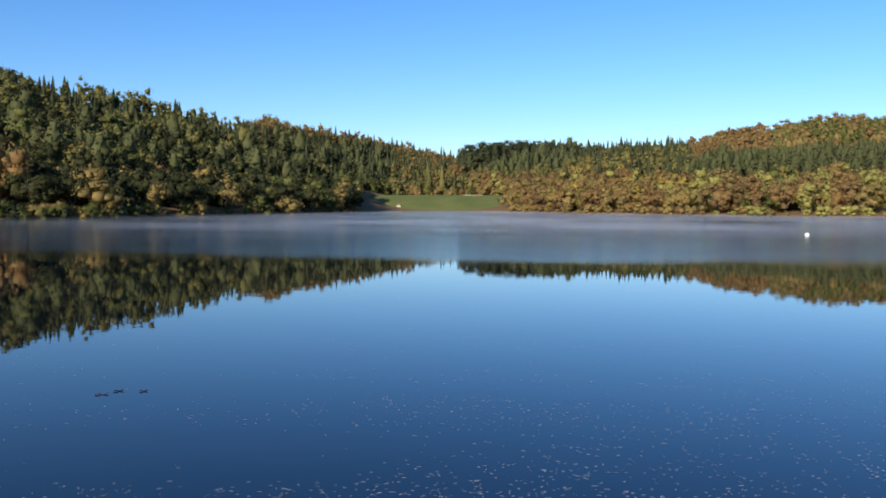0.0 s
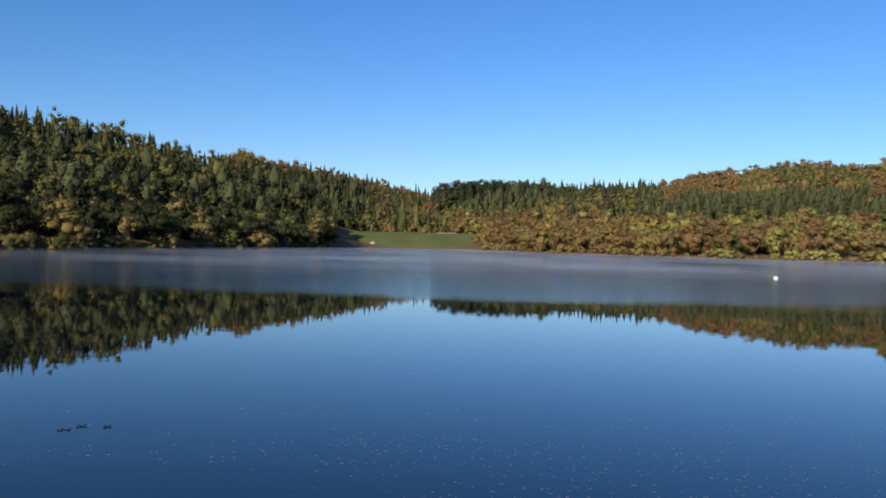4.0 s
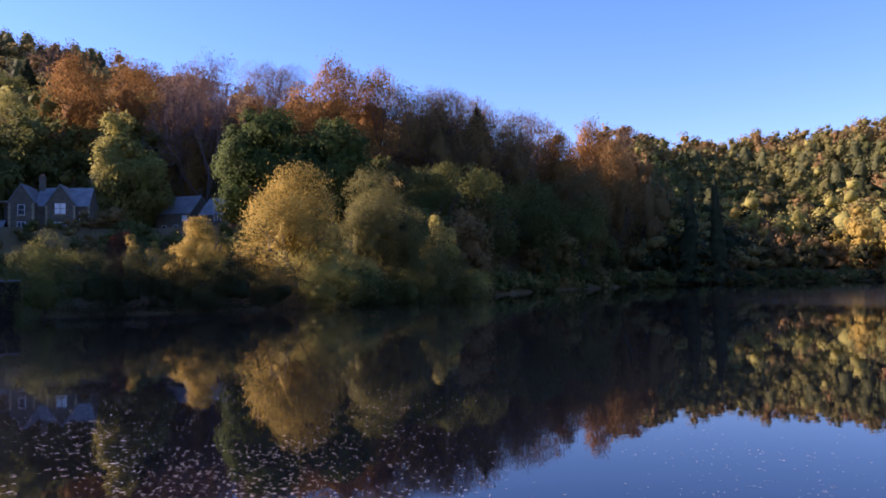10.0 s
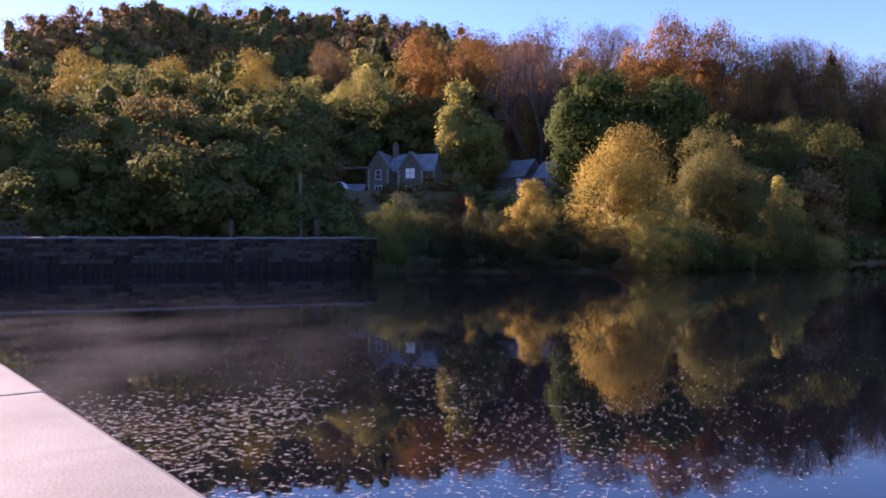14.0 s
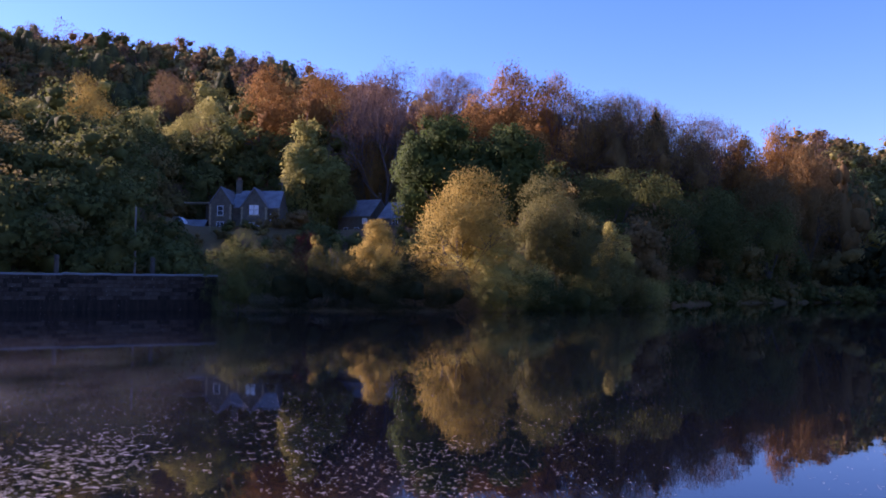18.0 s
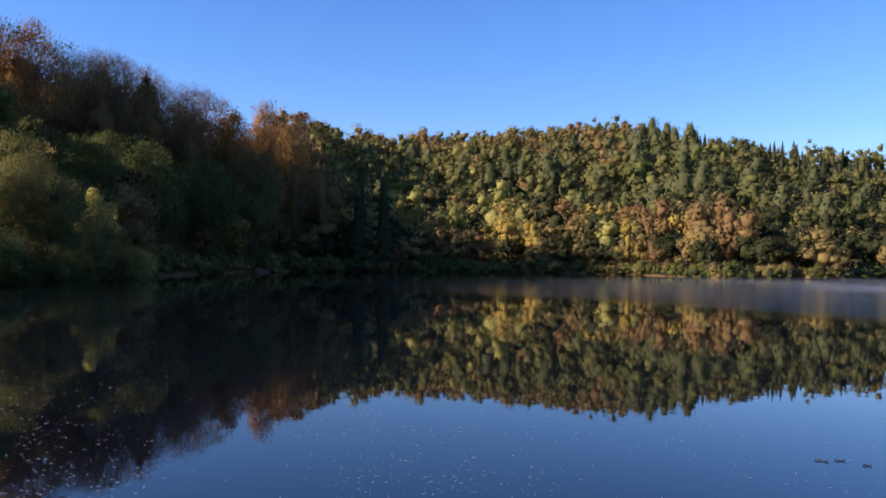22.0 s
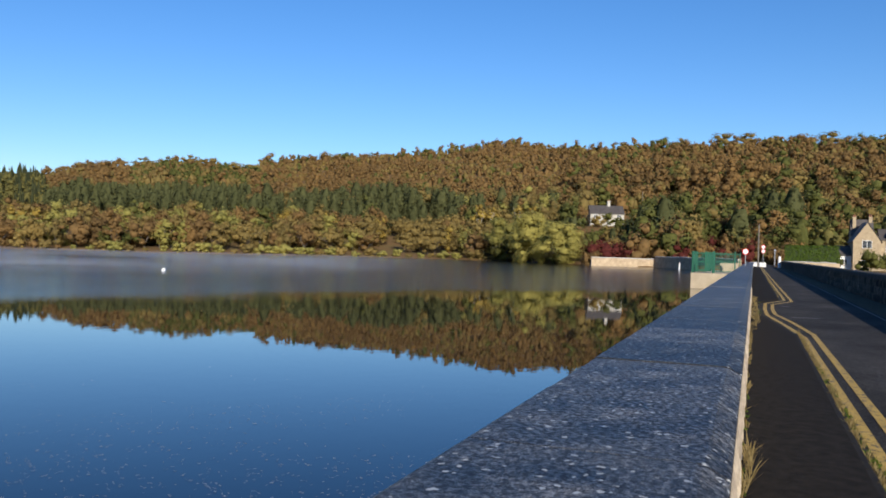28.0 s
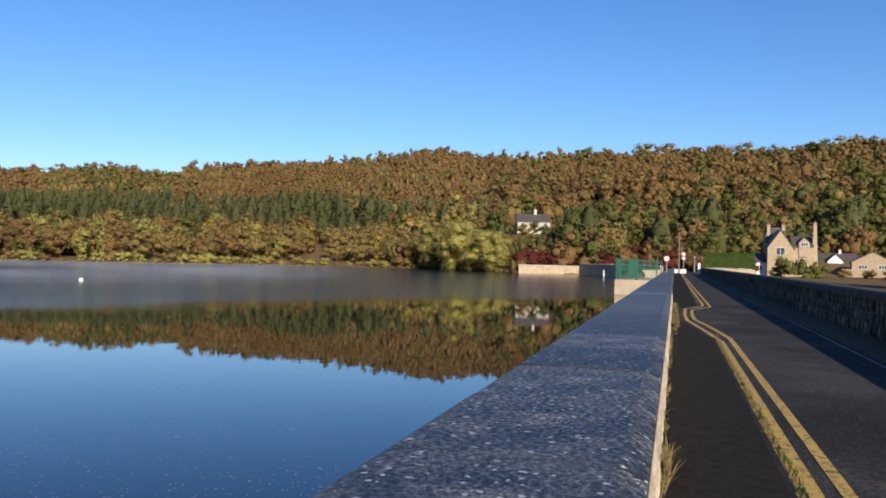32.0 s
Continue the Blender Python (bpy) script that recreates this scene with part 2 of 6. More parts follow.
PADS = [(*at(-53.0, 271), 8, float(bare_level(-52.95, 272)) - 1.0), (*at(95.7, 143), 15, 11.2), (*at(88.3, 152), 11, 10.8), (*at(85.2, 149), 10, 10.8)]   # x, y, radius, level of house terraces
bare_land = land


def land(x, y):
    z = bare_land(x, y)
    for px, py, pr_, pz in PADS:
        d = np.hypot(x - px, y - py)
        k = ease((pr_ + 7 - d) / 7.0)
        z = z * (1 - k) + pz * k
    return z


def grid_mesh(name, co, rows, cols, wrap=False):
    me = bpy.data.meshes.new(name)
    faces = []
    for i in range(rows - 1):
        for j in range(cols if wrap else cols - 1):
            k = (j + 1) % cols
            faces.append((i * cols + j, i * cols + k, (i + 1) * cols + k, (i + 1) * cols + j))
    me.from_pydata([tuple(c) for c in co], [], faces)
    for p in me.polygons:
        p.use_smooth = True
    return me


az_steps = np.radians(np.arange(0, 360, 0.6))
radii = np.concatenate([[0.5], np.linspace(8, 80, 9), np.linspace(83, 125, 22), np.linspace(128, 340, 54), np.linspace(348, 700, 36), [800, 1000, 1400, 2000, 3000, 4500]])
RR, AA = np.meshgrid(radii, az_steps, indexing="ij")
GX, GY = -np.sin(AA) * RR, np.cos(AA) * RR
GZ = land(GX, GY)
me = grid_mesh("ground", np.stack([GX.ravel(), GY.ravel(), GZ.ravel()], 1), len(radii), len(az_steps), True)
me.materials.append(SOIL)
tagged(new("ground", me), "wooded valley slopes and lake bed of brown earth", "ground", kind="structure")


def along(s, q, z):
    """A place on the dam: metres along (positive: the long arm), towards the lake, up. The arms meet at s = 0."""
    if s >= 0:
        return Vector((AXIS[0] * s + SIDE[0] * q, AXIS[1] * s + SIDE[1] * q, z))
    t = math.tan(BEND / 2)
    s = s - 0.0
    return Vector((SHORT[0] * -s + SHORT_SIDE[0] * q, SHORT[1] * -s + SHORT_SIDE[1] * q, z))


def miter(q, z):
    """The corner point where both arms' lines at q meet."""
    k = q * math.tan(-BEND / 2)
    return Vector((AXIS[0] * k + SIDE[0] * q, AXIS[1] * k + SIDE[1] * q, z))


def link_mesh(name, bm, material, parent=None, label="", smooth=False):
    me = bpy.data.meshes.new(name)
    bmesh.ops.recalc_face_normals(bm, faces=bm.faces)
    bm.to_mesh(me)
    bm.free()
    for p in me.polygons:
        p.use_smooth = smooth
    me.materials.append(material)
    ob = new(name, me)
    if parent:
        ob.parent = parent
    if label:
        ob["label"] = label
    return ob


part = link_mesh


def sweep(bm, profile, stations):
    """A closed profile of (q, z) carried along the dam through the stations; 0 means the corner."""
    rings = []
    for s in stations:
        rings.append([bm.verts.new(miter(q, z) if s == 0 else along(s, q, z)) for q, z in profile])
    n = len(profile)
    for a, b in zip(rings, rings[1:]):
        for i in range(n):
            bm.faces.new((a[i], a[(i + 1) % n], b[(i + 1) % n], b[i]))
    bm.faces.new(rings[0])
    bm.faces.new(rings[-1][::-1])


def box(bm, x0, x1, y0, y1, z0, z1, m=None):
    vs = [bm.verts.new((x, y, z)) for z in (z0, z1) for x, y in ((x0, y0), (x1, y0), (x1, y1), (x0, y1))]
    for f in ((3, 2, 1, 0), (4, 5, 6, 7), (0, 1, 5, 4), (1, 2, 6, 5), (2, 3, 7, 6), (3, 0, 4, 7)):
        bm.faces.new([vs[i] for i in f])
    if m is not None:
        bmesh.ops.transform(bm, matrix=m, verts=vs)
    return vs


# ---- water ----
bm = bmesh.new()
edge = [along(-SHORT_LEN - 30, 0.9, 0), miter(0.9, 0), along(LONG_LEN + 60, 0.9, 0)]
rim = [Vector((-math.sin(radians(a)) * 420, math.cos(radians(a)) * 420, 0)) for a in range(-56, 126, 6)]
bm.faces.new([bm.verts.new(v) for v in edge + rim])
tagged(link_mesh("water", bm, WATER), "calm dark lake water mirroring sky and woods", "water", kind="structure")

# ---- the dam ----
def stone_face(name, a, b, streak=0.5, rough=0.9, lo=0.3, hi=0.68):
    """Weathered masonry, each stone of its own tone, with streaks that run down it."""
    m = Mat(name, rough, spec=0.3)
    o = m.t.nodes.new("ShaderNodeObjectInfo")
    shift = m.t.nodes.new("ShaderNodeVectorMath")
    shift.operation = "ADD"
    m.link(m.stretch(5.0, 5.0, 0.7), shift.inputs[0])
    m.link(m.math("MULTIPLY", o.outputs["Random"], 61.0), shift.inputs[1])
    run = m.noise(1.0, 4, shift.outputs[0])
    fine = m.noise(22, 6)
    f = m.math("ADD", m.math("MULTIPLY", run, streak), m.math("MULTIPLY", fine, 1 - streak))
    c = m.ramp(f, (lo, a), (hi, b))
    c = m.mix(0.55, c, m.ramp(o.outputs["Random"], (0.0, (0.3, 0.29, 0.28)), (1.0, (0.72, 0.68, 0.62))), "OVERLAY")
    m.colour(c)
    m.bump(m.math("ADD", fine, m.noise(4, 3)), 0.7, 0.02)
    return m.m


STONE = stone_face("gritstone", (0.014, 0.012, 0.011), (0.135, 0.112, 0.088), 0.65)
BUFF = worn("buff_stone", (0.27, 0.205, 0.12), (0.46, 0.365, 0.235), 1.5, 12.0)
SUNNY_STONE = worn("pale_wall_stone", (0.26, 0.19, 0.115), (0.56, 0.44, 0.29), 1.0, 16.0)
k = Mat("coping_stone", 0.6, spec=0.5)
ko = k.t.nodes.new("ShaderNodeObjectInfo")
kn, kf, km = k.noise(2.2, 5), k.noise(95, 5, None, 0.7), k.noise(26, 6, None, 0.7)
mott = k.math("ADD", k.math("ADD", k.math("MULTIPLY", kn, 0.24), k.math("MULTIPLY", kf, 0.42)), k.math("MULTIPLY", km, 0.34))
mott = k.math("ADD", mott, k.math("MULTIPLY", k.math("SUBTRACT", ko.outputs["Random"], 0.5), 0.05))
kc = k.ramp(mott, (0.45, (0.005, 0.005, 0.006)), (0.495, (0.028, 0.028, 0.028)), (0.535, (0.095, 0.089, 0.077)), (0.585, (0.30, 0.28, 0.245)))
spots = k.node("ShaderNodeTexVoronoi", Scale=21.0)
warp = k.mix(0.06, k.coord(), k.node("ShaderNodeTexNoise", Scale=30.0, Detail=3.0).outputs["Color"])
k.link(warp, spots.inputs["Vector"])
pickspot = k.t.nodes.new("ShaderNodeSeparateColor")
k.link(spots.outputs["Color"], pickspot.inputs[0])
lich = k.math("MULTIPLY", k.span(spots.outputs["Distance"], 0.36, 0.26), k.math("GREATER_THAN", pickspot.outputs[0], 0.82))
k.colour(k.mix(k.math("MULTIPLY", lich, 0.85), kc, (0.50, 0.50, 0.47)))
k.rough(k.span(km, 0.40, 0.60, 0.58, 0.36))
k.bump(km, 0.35, 0.006)
COPING = k.m
ta = Mat("asphalt", 0.9, spec=0.14)
tf = ta.math("ADD", ta.math("MULTIPLY", ta.noise(28, 5, None, 0.7), 0.5), ta.math("MULTIPLY", ta.noise(110, 4, None, 0.8), 0.5))
ta.colour(ta.ramp(ta.math("ADD", ta.math("MULTIPLY", ta.noise(0.5, 4), 0.2), ta.math("MULTIPLY", tf, 0.8)), (0.42, (0.008, 0.0075, 0.007)), (0.50, (0.030, 0.027, 0.024)), (0.59, (0.10, 0.092, 0.082))))
ta.bump(tf, 0.6, 0.006)
TAR = ta.m
WALK = worn("old_asphalt", (0.003, 0.0026, 0.0022), (0.034, 0.028, 0.022), 9.0, 130.0, rough=0.95, bump=0.6, dist=0.006, spec=0.12)
DIRT = worn("verge_dirt", (0.035, 0.028, 0.016), (0.10, 0.085, 0.04), 3.0, 30.0, rough=0.95, bump=0.8, dist=0.03)
yl = Mat("yellow_paint", 0.7)
yl.colour(yl.mix(yl.span(yl.noise(14, 7, None, 0.7), 0.52, 0.60), yl.ramp(yl.noise(30, 4), (0.3, (0.40, 0.25, 0.035)), (0.7, (0.56, 0.37, 0.075))), (0.07, 0.055, 0.032)))
YELLOW = yl.m
# worn white paint, its white dimmed for the shade on the edge line
wl = Mat("white_paint", 0.7)
wl.colour(wl.mix(wl.span(wl.noise(7, 6), 0.50, 0.66), (0.20, 0.195, 0.18), (0.05, 0.048, 0.043)))
WHITE_LINE = wl.m
CONCRETE = worn("concrete", (0.30, 0.245, 0.165), (0.50, 0.42, 0.30), 0.9, 20.0)

bm = bmesh.new()
sweep(bm, [(1.22, -4), (1.22, 1.9), (0.12, 1.9), (0.12, 1.30), (-5.2, 1.30), (-5.2, -4)], [-SHORT_LEN, 0, LONG_LEN + 8])
tagged(link_mesh("dam", bm, STONE), "masonry dam body of dark gritstone", "dam", kind="structure")
bm = bmesh.new()
sweep(bm, [(-3.5, 1.25), (-3.5, 1.38), (0.13, 1.38), (0.13, 1.25)], [-SHORT_LEN, 0, LONG_LEN + 70])
tagged(link_mesh("road", bm, TAR), "narrow dark asphalt road along the dam", "road", kind="structure")
bm = bmesh.new()
sweep(bm, [(-4.35, 1.25), (-4.35, 1.44), (-3.9, 1.42), (-3.5, 1.386), (-3.5, 1.25)], [-SHORT_LEN, 0, LONG_LEN])
tagged(link_mesh("verge", bm, DIRT), "mossy dirt verge under the valley-side parapet", "verge", kind="structure")


def strip(name, pts, width, z, material, label, kind_word):
    """A painted line of some width through (s, q) points."""
    bm = bmesh.new()
    left, right = [], []
    for i, (s, q) in enumerate(pts):
        a, c = pts[max(0, i - 1)], pts[min(len(pts) - 1, i + 1)]
        d = Vector((c[0] - a[0], c[1] - a[1])).normalized()
        left.append(bm.verts.new(along(s - d.y * width / 2, q + d.x * width / 2, z)))
        right.append(bm.verts.new(along(s + d.y * width / 2, q - d.x * width / 2, z)))
    for i in range(len(pts) - 1):
        bm.faces.new((left[i], left[i + 1], right[i + 1], right[i]))
    return tagged(link_mesh(name, bm, material), label, kind_word, kind="structure")


INNER = [(0.3, -1.0), (10, -0.99), (18.4, -0.98), (21.5, -0.72), (25.0, -0.36), (28, -0.33), (31.4, -0.38), (34.0, -1.08), (36, -1.10), (60, -1.04), (110, -1.0), (148, -1.0)]
OUTER = [(0.3, -1.23), (10, -1.22), (19.3, -1.20), (22.2, -0.95), (25.6, -0.58), (28, -0.55), (30.8, -0.60), (33.5, -1.33), (36, -1.33), (60, -1.27), (110, -1.23), (148, -1.23)]
strip("yellow_line", INNER, 0.105, 1.386, YELLOW, "worn yellow no-parking line on the asphalt", "road marking")
strip("yellow_line", OUTER, 0.105, 1.386, YELLOW, "worn yellow no-parking line on the asphalt", "road marking")
strip("yellow_line", [(-0.4, -0.93), (-60, -0.93)], 0.085, 1.386, YELLOW, "worn yellow no-parking line on the asphalt", "road marking")
strip("yellow_line", [(-0.4, -1.16), (-60, -1.16)], 0.085, 1.386, YELLOW, "worn yellow no-parking line on the asphalt", "road marking")
strip("white_line", [(0.3, -3.36), (70, -3.36), (148, -3.36)], 0.045, 1.386, WHITE_LINE, "worn white edge line on the asphalt, dimmed as in shade", "road marking")
strip("white_mark", [(24.6, -0.95), (24.6, -1.75)], 0.10, 1.386, WHITE_LINE, "short faded white mark across the road", "road marking")
strip("white_mark", [(30.0, -0.75), (30.0, -1.15)], 0.10, 1.386, WHITE_LINE, "short faded white mark across the road", "road marking")

# the raised footpath, which pinches out at the passing bay
bm = bmesh.new()
PATH_EDGE = [(0.0, -0.80), (18.6, -0.80), (25.0, -0.10), (31.0, -0.10), (34.0, -0.86), (60, -0.84), (LONG_LEN, -0.82)]
tops, edges, feet = [], [], []
for s, q in PATH_EDGE:
    tops.append(bm.verts.new(along(s, 0.115, 1.44)))
    edges.append(bm.verts.new(along(s, q, 1.43)))
    feet.append(bm.verts.new(along(s, q - 0.02, 1.30)))
for i in range(len(PATH_EDGE) - 1):
    bm.faces.new((tops[i], tops[i + 1], edges[i + 1], edges[i]))
    bm.faces.new((edges[i], edges[i + 1], feet[i + 1], feet[i]))
footpath = tagged(link_mesh("pavement", bm, WALK), "narrow worn asphalt footpath beside the lake parapet", "pavement", kind="structure")
bm = bmesh.new()
sweep(bm, [(-0.8, 1.3), (-0.8, 1.43), (0.115, 1.44), (0.115, 1.3)], [-SHORT_LEN, -0.02])
tagged(link_mesh("pavement_short", bm, WALK), "narrow worn asphalt footpath beside the lake parapet", "pavement", kind="structure")

# lake-side parapet: core and slabs
bm = bmesh.new()
sweep(bm, [(0.135, 1.30), (0.135, 1.90), (1.21, 1.90), (1.21, 1.30)], [-SHORT_LEN, 0, LONG_LEN])
parapet = tagged(link_mesh("parapet_lake_side", bm, STONE), "low broad parapet with lichened grey stone slabs", "wall", kind="structure")


def arm_frame(s, z):
    """A frame on the dam at s: x along, y to the lake."""
    o = along(s, 0, z)
    if s >= 0:
        ax, sd = AXIS, SIDE
    else:
        ax, sd = (-SHORT[0], -SHORT[1]), SHORT_SIDE
    return Matrix(((ax[0], sd[0], 0, o.x), (ax[1], sd[1], 0, o.y), (0, 0, 1, o.z), (0, 0, 0, 1)))


def prism(bm, profile, length, inset=0.006):
    """A profile of (y, z) drawn out along x, its ends a little rounded in."""
    n = len(profile)
    cy, cz = sum(p[0] for p in profile) / n, sum(p[1] for p in profile) / n
    rings = []
    for x, k in ((0, 0.985), (inset * 2, 1.0), (length - inset * 2, 1.0), (length, 0.985)):
        rings.append([bm.verts.new((x, cy + (y - cy) * k, cz + (z - cz) * k)) for y, z in profile])
    for a, b in zip(rings, rings[1:]):
        for i in range(n):
            bm.faces.new((a[i], a[(i + 1) % n], b[(i + 1) % n], b[i]))
    bm.faces.new(rings[0])
    bm.faces.new(rings[-1])


def shared_piece(name, profile, length, material):
    bm = bmesh.new()
    prism(bm, profile, length)
    bmesh.ops.recalc_face_normals(bm, faces=bm.faces)
    me = bpy.data.meshes.new(name)
    bm.to_mesh(me)
    bm.free()
    me.materials.append(material)
    return me


def piece(name, me, m, parent):
    ob = new(name, me)
    ob.parent = parent
    ob.matrix_world = m
    return ob


SLAB = [(0.10, -0.19), (0.095, -0.065), (0.115, -0.05), (0.205, -0.004), (0.23, 0.0), (1.27, 0.0), (1.295, -0.01), (1.30, -0.03), (1.30, -0.19)]
slab_me = shared_piece("coping_slab", SLAB, 1.690, COPING)
bm = bmesh.new()
sweep(bm, [(q, COPE_Z + z) for q, z in SLAB], [-0.345, 0, 0.345])
part("coping_slab", bm, COPING, parapet)
pr = random.Random(5)
s = 0.35
while s < LONG_LEN - 1.7:
    piece("coping_slab", slab_me, arm_frame(s, COPE_Z + pr.uniform(-0.004, 0.004)) @ pose(0, 0, 0, pr.uniform(-0.15, 0.15), 0, 0), parapet)
    s += 1.70
# short-arm slabs: the sun's glare on the coping is put into a paler colour
GLARE_COPING = worn("glare_coping_stone", (0.15, 0.148, 0.12), (0.31, 0.30, 0.25), 1.5, 60.0, rough=0.7, bump=0.3)
glare_slab_me = shared_piece("coping_slab", SLAB, 1.690, GLARE_COPING)
s = -0.35 - 1.69
while s > -SHORT_LEN:
    piece("coping_slab", glare_slab_me, arm_frame(s, COPE_Z + pr.uniform(-0.004, 0.004)), parapet)
    s -= 1.70


def block_mesh(name, length, height, depth, seed, material):
    """A rock-faced block: y = 0 is its face's edge, the face bulges towards -y."""
    rg = random.Random(seed)
    bm = bmesh.new()
    nx, nz = 4, 3
    g = [[bm.verts.new((length * i / nx, -(rg.uniform(0.012, 0.035) if 0 < i < nx and 0 < j < nz else 0.0), height * j / nz)) for i in range(nx + 1)] for j in range(nz + 1)]
    for j in range(nz):
        for i in range(nx):
            bm.faces.new((g[j][i], g[j][i + 1], g[j + 1][i + 1], g[j + 1][i]))
    back = [bm.verts.new((x, depth, z)) for x, z in ((0, 0), (length, 0), (length, height), (0, height))]
    bm.faces.new([*[g[0][i] for i in range(nx + 1)], back[1], back[0]])
    bm.faces.new([*[g[nz][i] for i in range(nx + 1)], back[2], back[3]])
    bm.faces.new([*[g[j][0] for j in range(nz + 1)], back[3], back[0]])
    bm.faces.new([*[g[j][nx] for j in range(nz + 1)], back[2], back[1]])
    bmesh.ops.recalc_face_normals(bm, faces=bm.faces)
    me = bpy.data.meshes.new(name)
    bm.to_mesh(me)
    bm.free()
    me.materials.append(material)
    return me


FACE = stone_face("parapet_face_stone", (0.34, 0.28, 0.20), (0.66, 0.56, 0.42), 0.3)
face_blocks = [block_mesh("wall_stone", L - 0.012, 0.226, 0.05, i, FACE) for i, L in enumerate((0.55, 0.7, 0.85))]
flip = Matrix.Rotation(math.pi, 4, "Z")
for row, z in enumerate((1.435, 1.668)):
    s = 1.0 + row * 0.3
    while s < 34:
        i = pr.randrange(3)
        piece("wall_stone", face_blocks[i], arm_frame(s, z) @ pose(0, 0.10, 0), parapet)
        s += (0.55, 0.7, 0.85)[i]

# valley-side parapet: streaked stone, with the shade on its face in the colour
SHADED_STONE = stone_face("shaded_parapet_stone", (0.004, 0.0035, 0.003), (0.19, 0.162, 0.12), 0.75, 0.9, 0.45, 0.61)
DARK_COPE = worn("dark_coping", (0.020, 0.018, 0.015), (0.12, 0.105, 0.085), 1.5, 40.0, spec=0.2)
bm = bmesh.new()
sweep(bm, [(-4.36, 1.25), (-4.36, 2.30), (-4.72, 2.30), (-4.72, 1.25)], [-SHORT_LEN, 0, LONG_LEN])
outer = tagged(link_mesh("parapet_valley_side", bm, SHADED_STONE), "weathered rock-faced stone parapet, darkened as in shade, with rounded coping", "wall", kind="structure")
OUT_COPE = [(-4.25, -0.21), (-4.25, -0.06), (-4.29, -0.015), (-4.36, 0.0), (-4.72, 0.0), (-4.80, -0.02), (-4.83, -0.07), (-4.83, -0.21)]
cope_me = shared_piece("coping_stone", OUT_COPE, 0.99, DARK_COPE)
s = 11.0
while s < LONG_LEN - 1:
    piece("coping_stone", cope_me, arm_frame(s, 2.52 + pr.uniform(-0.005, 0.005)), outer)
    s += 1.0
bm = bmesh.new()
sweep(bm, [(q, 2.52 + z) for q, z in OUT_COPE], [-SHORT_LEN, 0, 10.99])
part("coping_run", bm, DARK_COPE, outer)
out_blocks = [block_mesh("wall_stone", L - 0.014, 0.272, 0.05, 20 + i, SHADED_STONE) for i, L in enumerate((0.42, 0.55, 0.7, 0.85))]
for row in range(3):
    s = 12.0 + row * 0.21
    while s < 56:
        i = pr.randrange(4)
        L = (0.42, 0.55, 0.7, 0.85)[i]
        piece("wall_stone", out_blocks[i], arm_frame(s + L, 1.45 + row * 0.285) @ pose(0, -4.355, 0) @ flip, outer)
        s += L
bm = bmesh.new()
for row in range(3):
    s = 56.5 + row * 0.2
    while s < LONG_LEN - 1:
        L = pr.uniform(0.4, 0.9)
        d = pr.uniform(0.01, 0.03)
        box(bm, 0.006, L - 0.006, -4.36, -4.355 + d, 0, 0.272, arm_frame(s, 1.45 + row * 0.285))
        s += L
st = part("stonework", bm, SHADED_STONE, outer)
tagged(st, kind="stuff")

# kerb stones
kerb_me = shared_piece("kerb_stone", [(-0.06, -0.12), (-0.06, 0.0), (-0.045, 0.012), (0.06, 0.012), (0.06, -0.12)], 0.90, worn("kerb_concrete", (0.005, 0.0045, 0.004), (0.035, 0.030, 0.024), 2.0, 60.0, spec=0.15))
for lo, hi, q in ((1.5, 18.2, -0.80), (34.6, 62, -0.85)):
    s = lo
    while s < hi:
        piece("kerb_stone", kerb_me, arm_frame(s, 1.4178) @ pose(0, q, 0), footpath)
        s += 0.915

# wall along the near bank, from the short arm's end
LIGHT_COPE = worn("pale_coping", (0.22, 0.20, 0.17), (0.48, 0.45, 0.40), 0.8, 9.0)


def wall_line(name, p, q, z0, z1, thick, cope, label, material, cope_material, step=1.2):
    """A straight masonry wall between two plan points, with coping stones as parts."""
    d = Vector((q[0] - p[0], q[1] - p[1], 0))
    length = d.length
    m = Matrix.Translation((p[0], p[1], 0)) @ Matrix.Rotation(math.atan2(d.y, d.x), 4, "Z")
    bm = bmesh.new()
    box(bm, 0, length, -thick / 2, thick / 2, z0, z1, m)
    wall = tagged(link_mesh(name, bm, material), label, "wall", kind="structure")
    me = shared_piece("coping_stone", [(-thick / 2 - 0.06, 0.004), (-thick / 2 - 0.06, cope * 0.7), (0, cope), (thick / 2 + 0.06, cope * 0.7), (thick / 2 + 0.06, 0.004)], step - 0.02, cope_material)
    x = 0.0
    while x < length - step * 0.5:
        piece("coping_stone", me, m @ pose(x, pr.uniform(-0.04, 0.04), z1 + pr.uniform(-0.05, 0.05), 0, pr.uniform(-1.2, 1.2), 0), wall)
        x += step
    return wall, m, length


def az_r(az, r):
    return -math.sin(radians(az)) * r, math.cos(radians(az)) * r


bank_end = along(-SHORT_LEN, 1.0, 0)
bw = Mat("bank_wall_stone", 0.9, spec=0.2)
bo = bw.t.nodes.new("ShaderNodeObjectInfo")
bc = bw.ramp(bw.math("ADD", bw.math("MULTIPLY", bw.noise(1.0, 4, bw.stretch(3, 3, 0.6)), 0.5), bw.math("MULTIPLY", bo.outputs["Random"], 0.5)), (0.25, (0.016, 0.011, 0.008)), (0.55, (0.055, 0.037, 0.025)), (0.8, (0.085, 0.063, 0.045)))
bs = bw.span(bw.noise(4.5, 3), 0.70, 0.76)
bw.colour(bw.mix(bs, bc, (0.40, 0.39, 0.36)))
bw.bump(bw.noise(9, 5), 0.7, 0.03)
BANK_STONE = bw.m
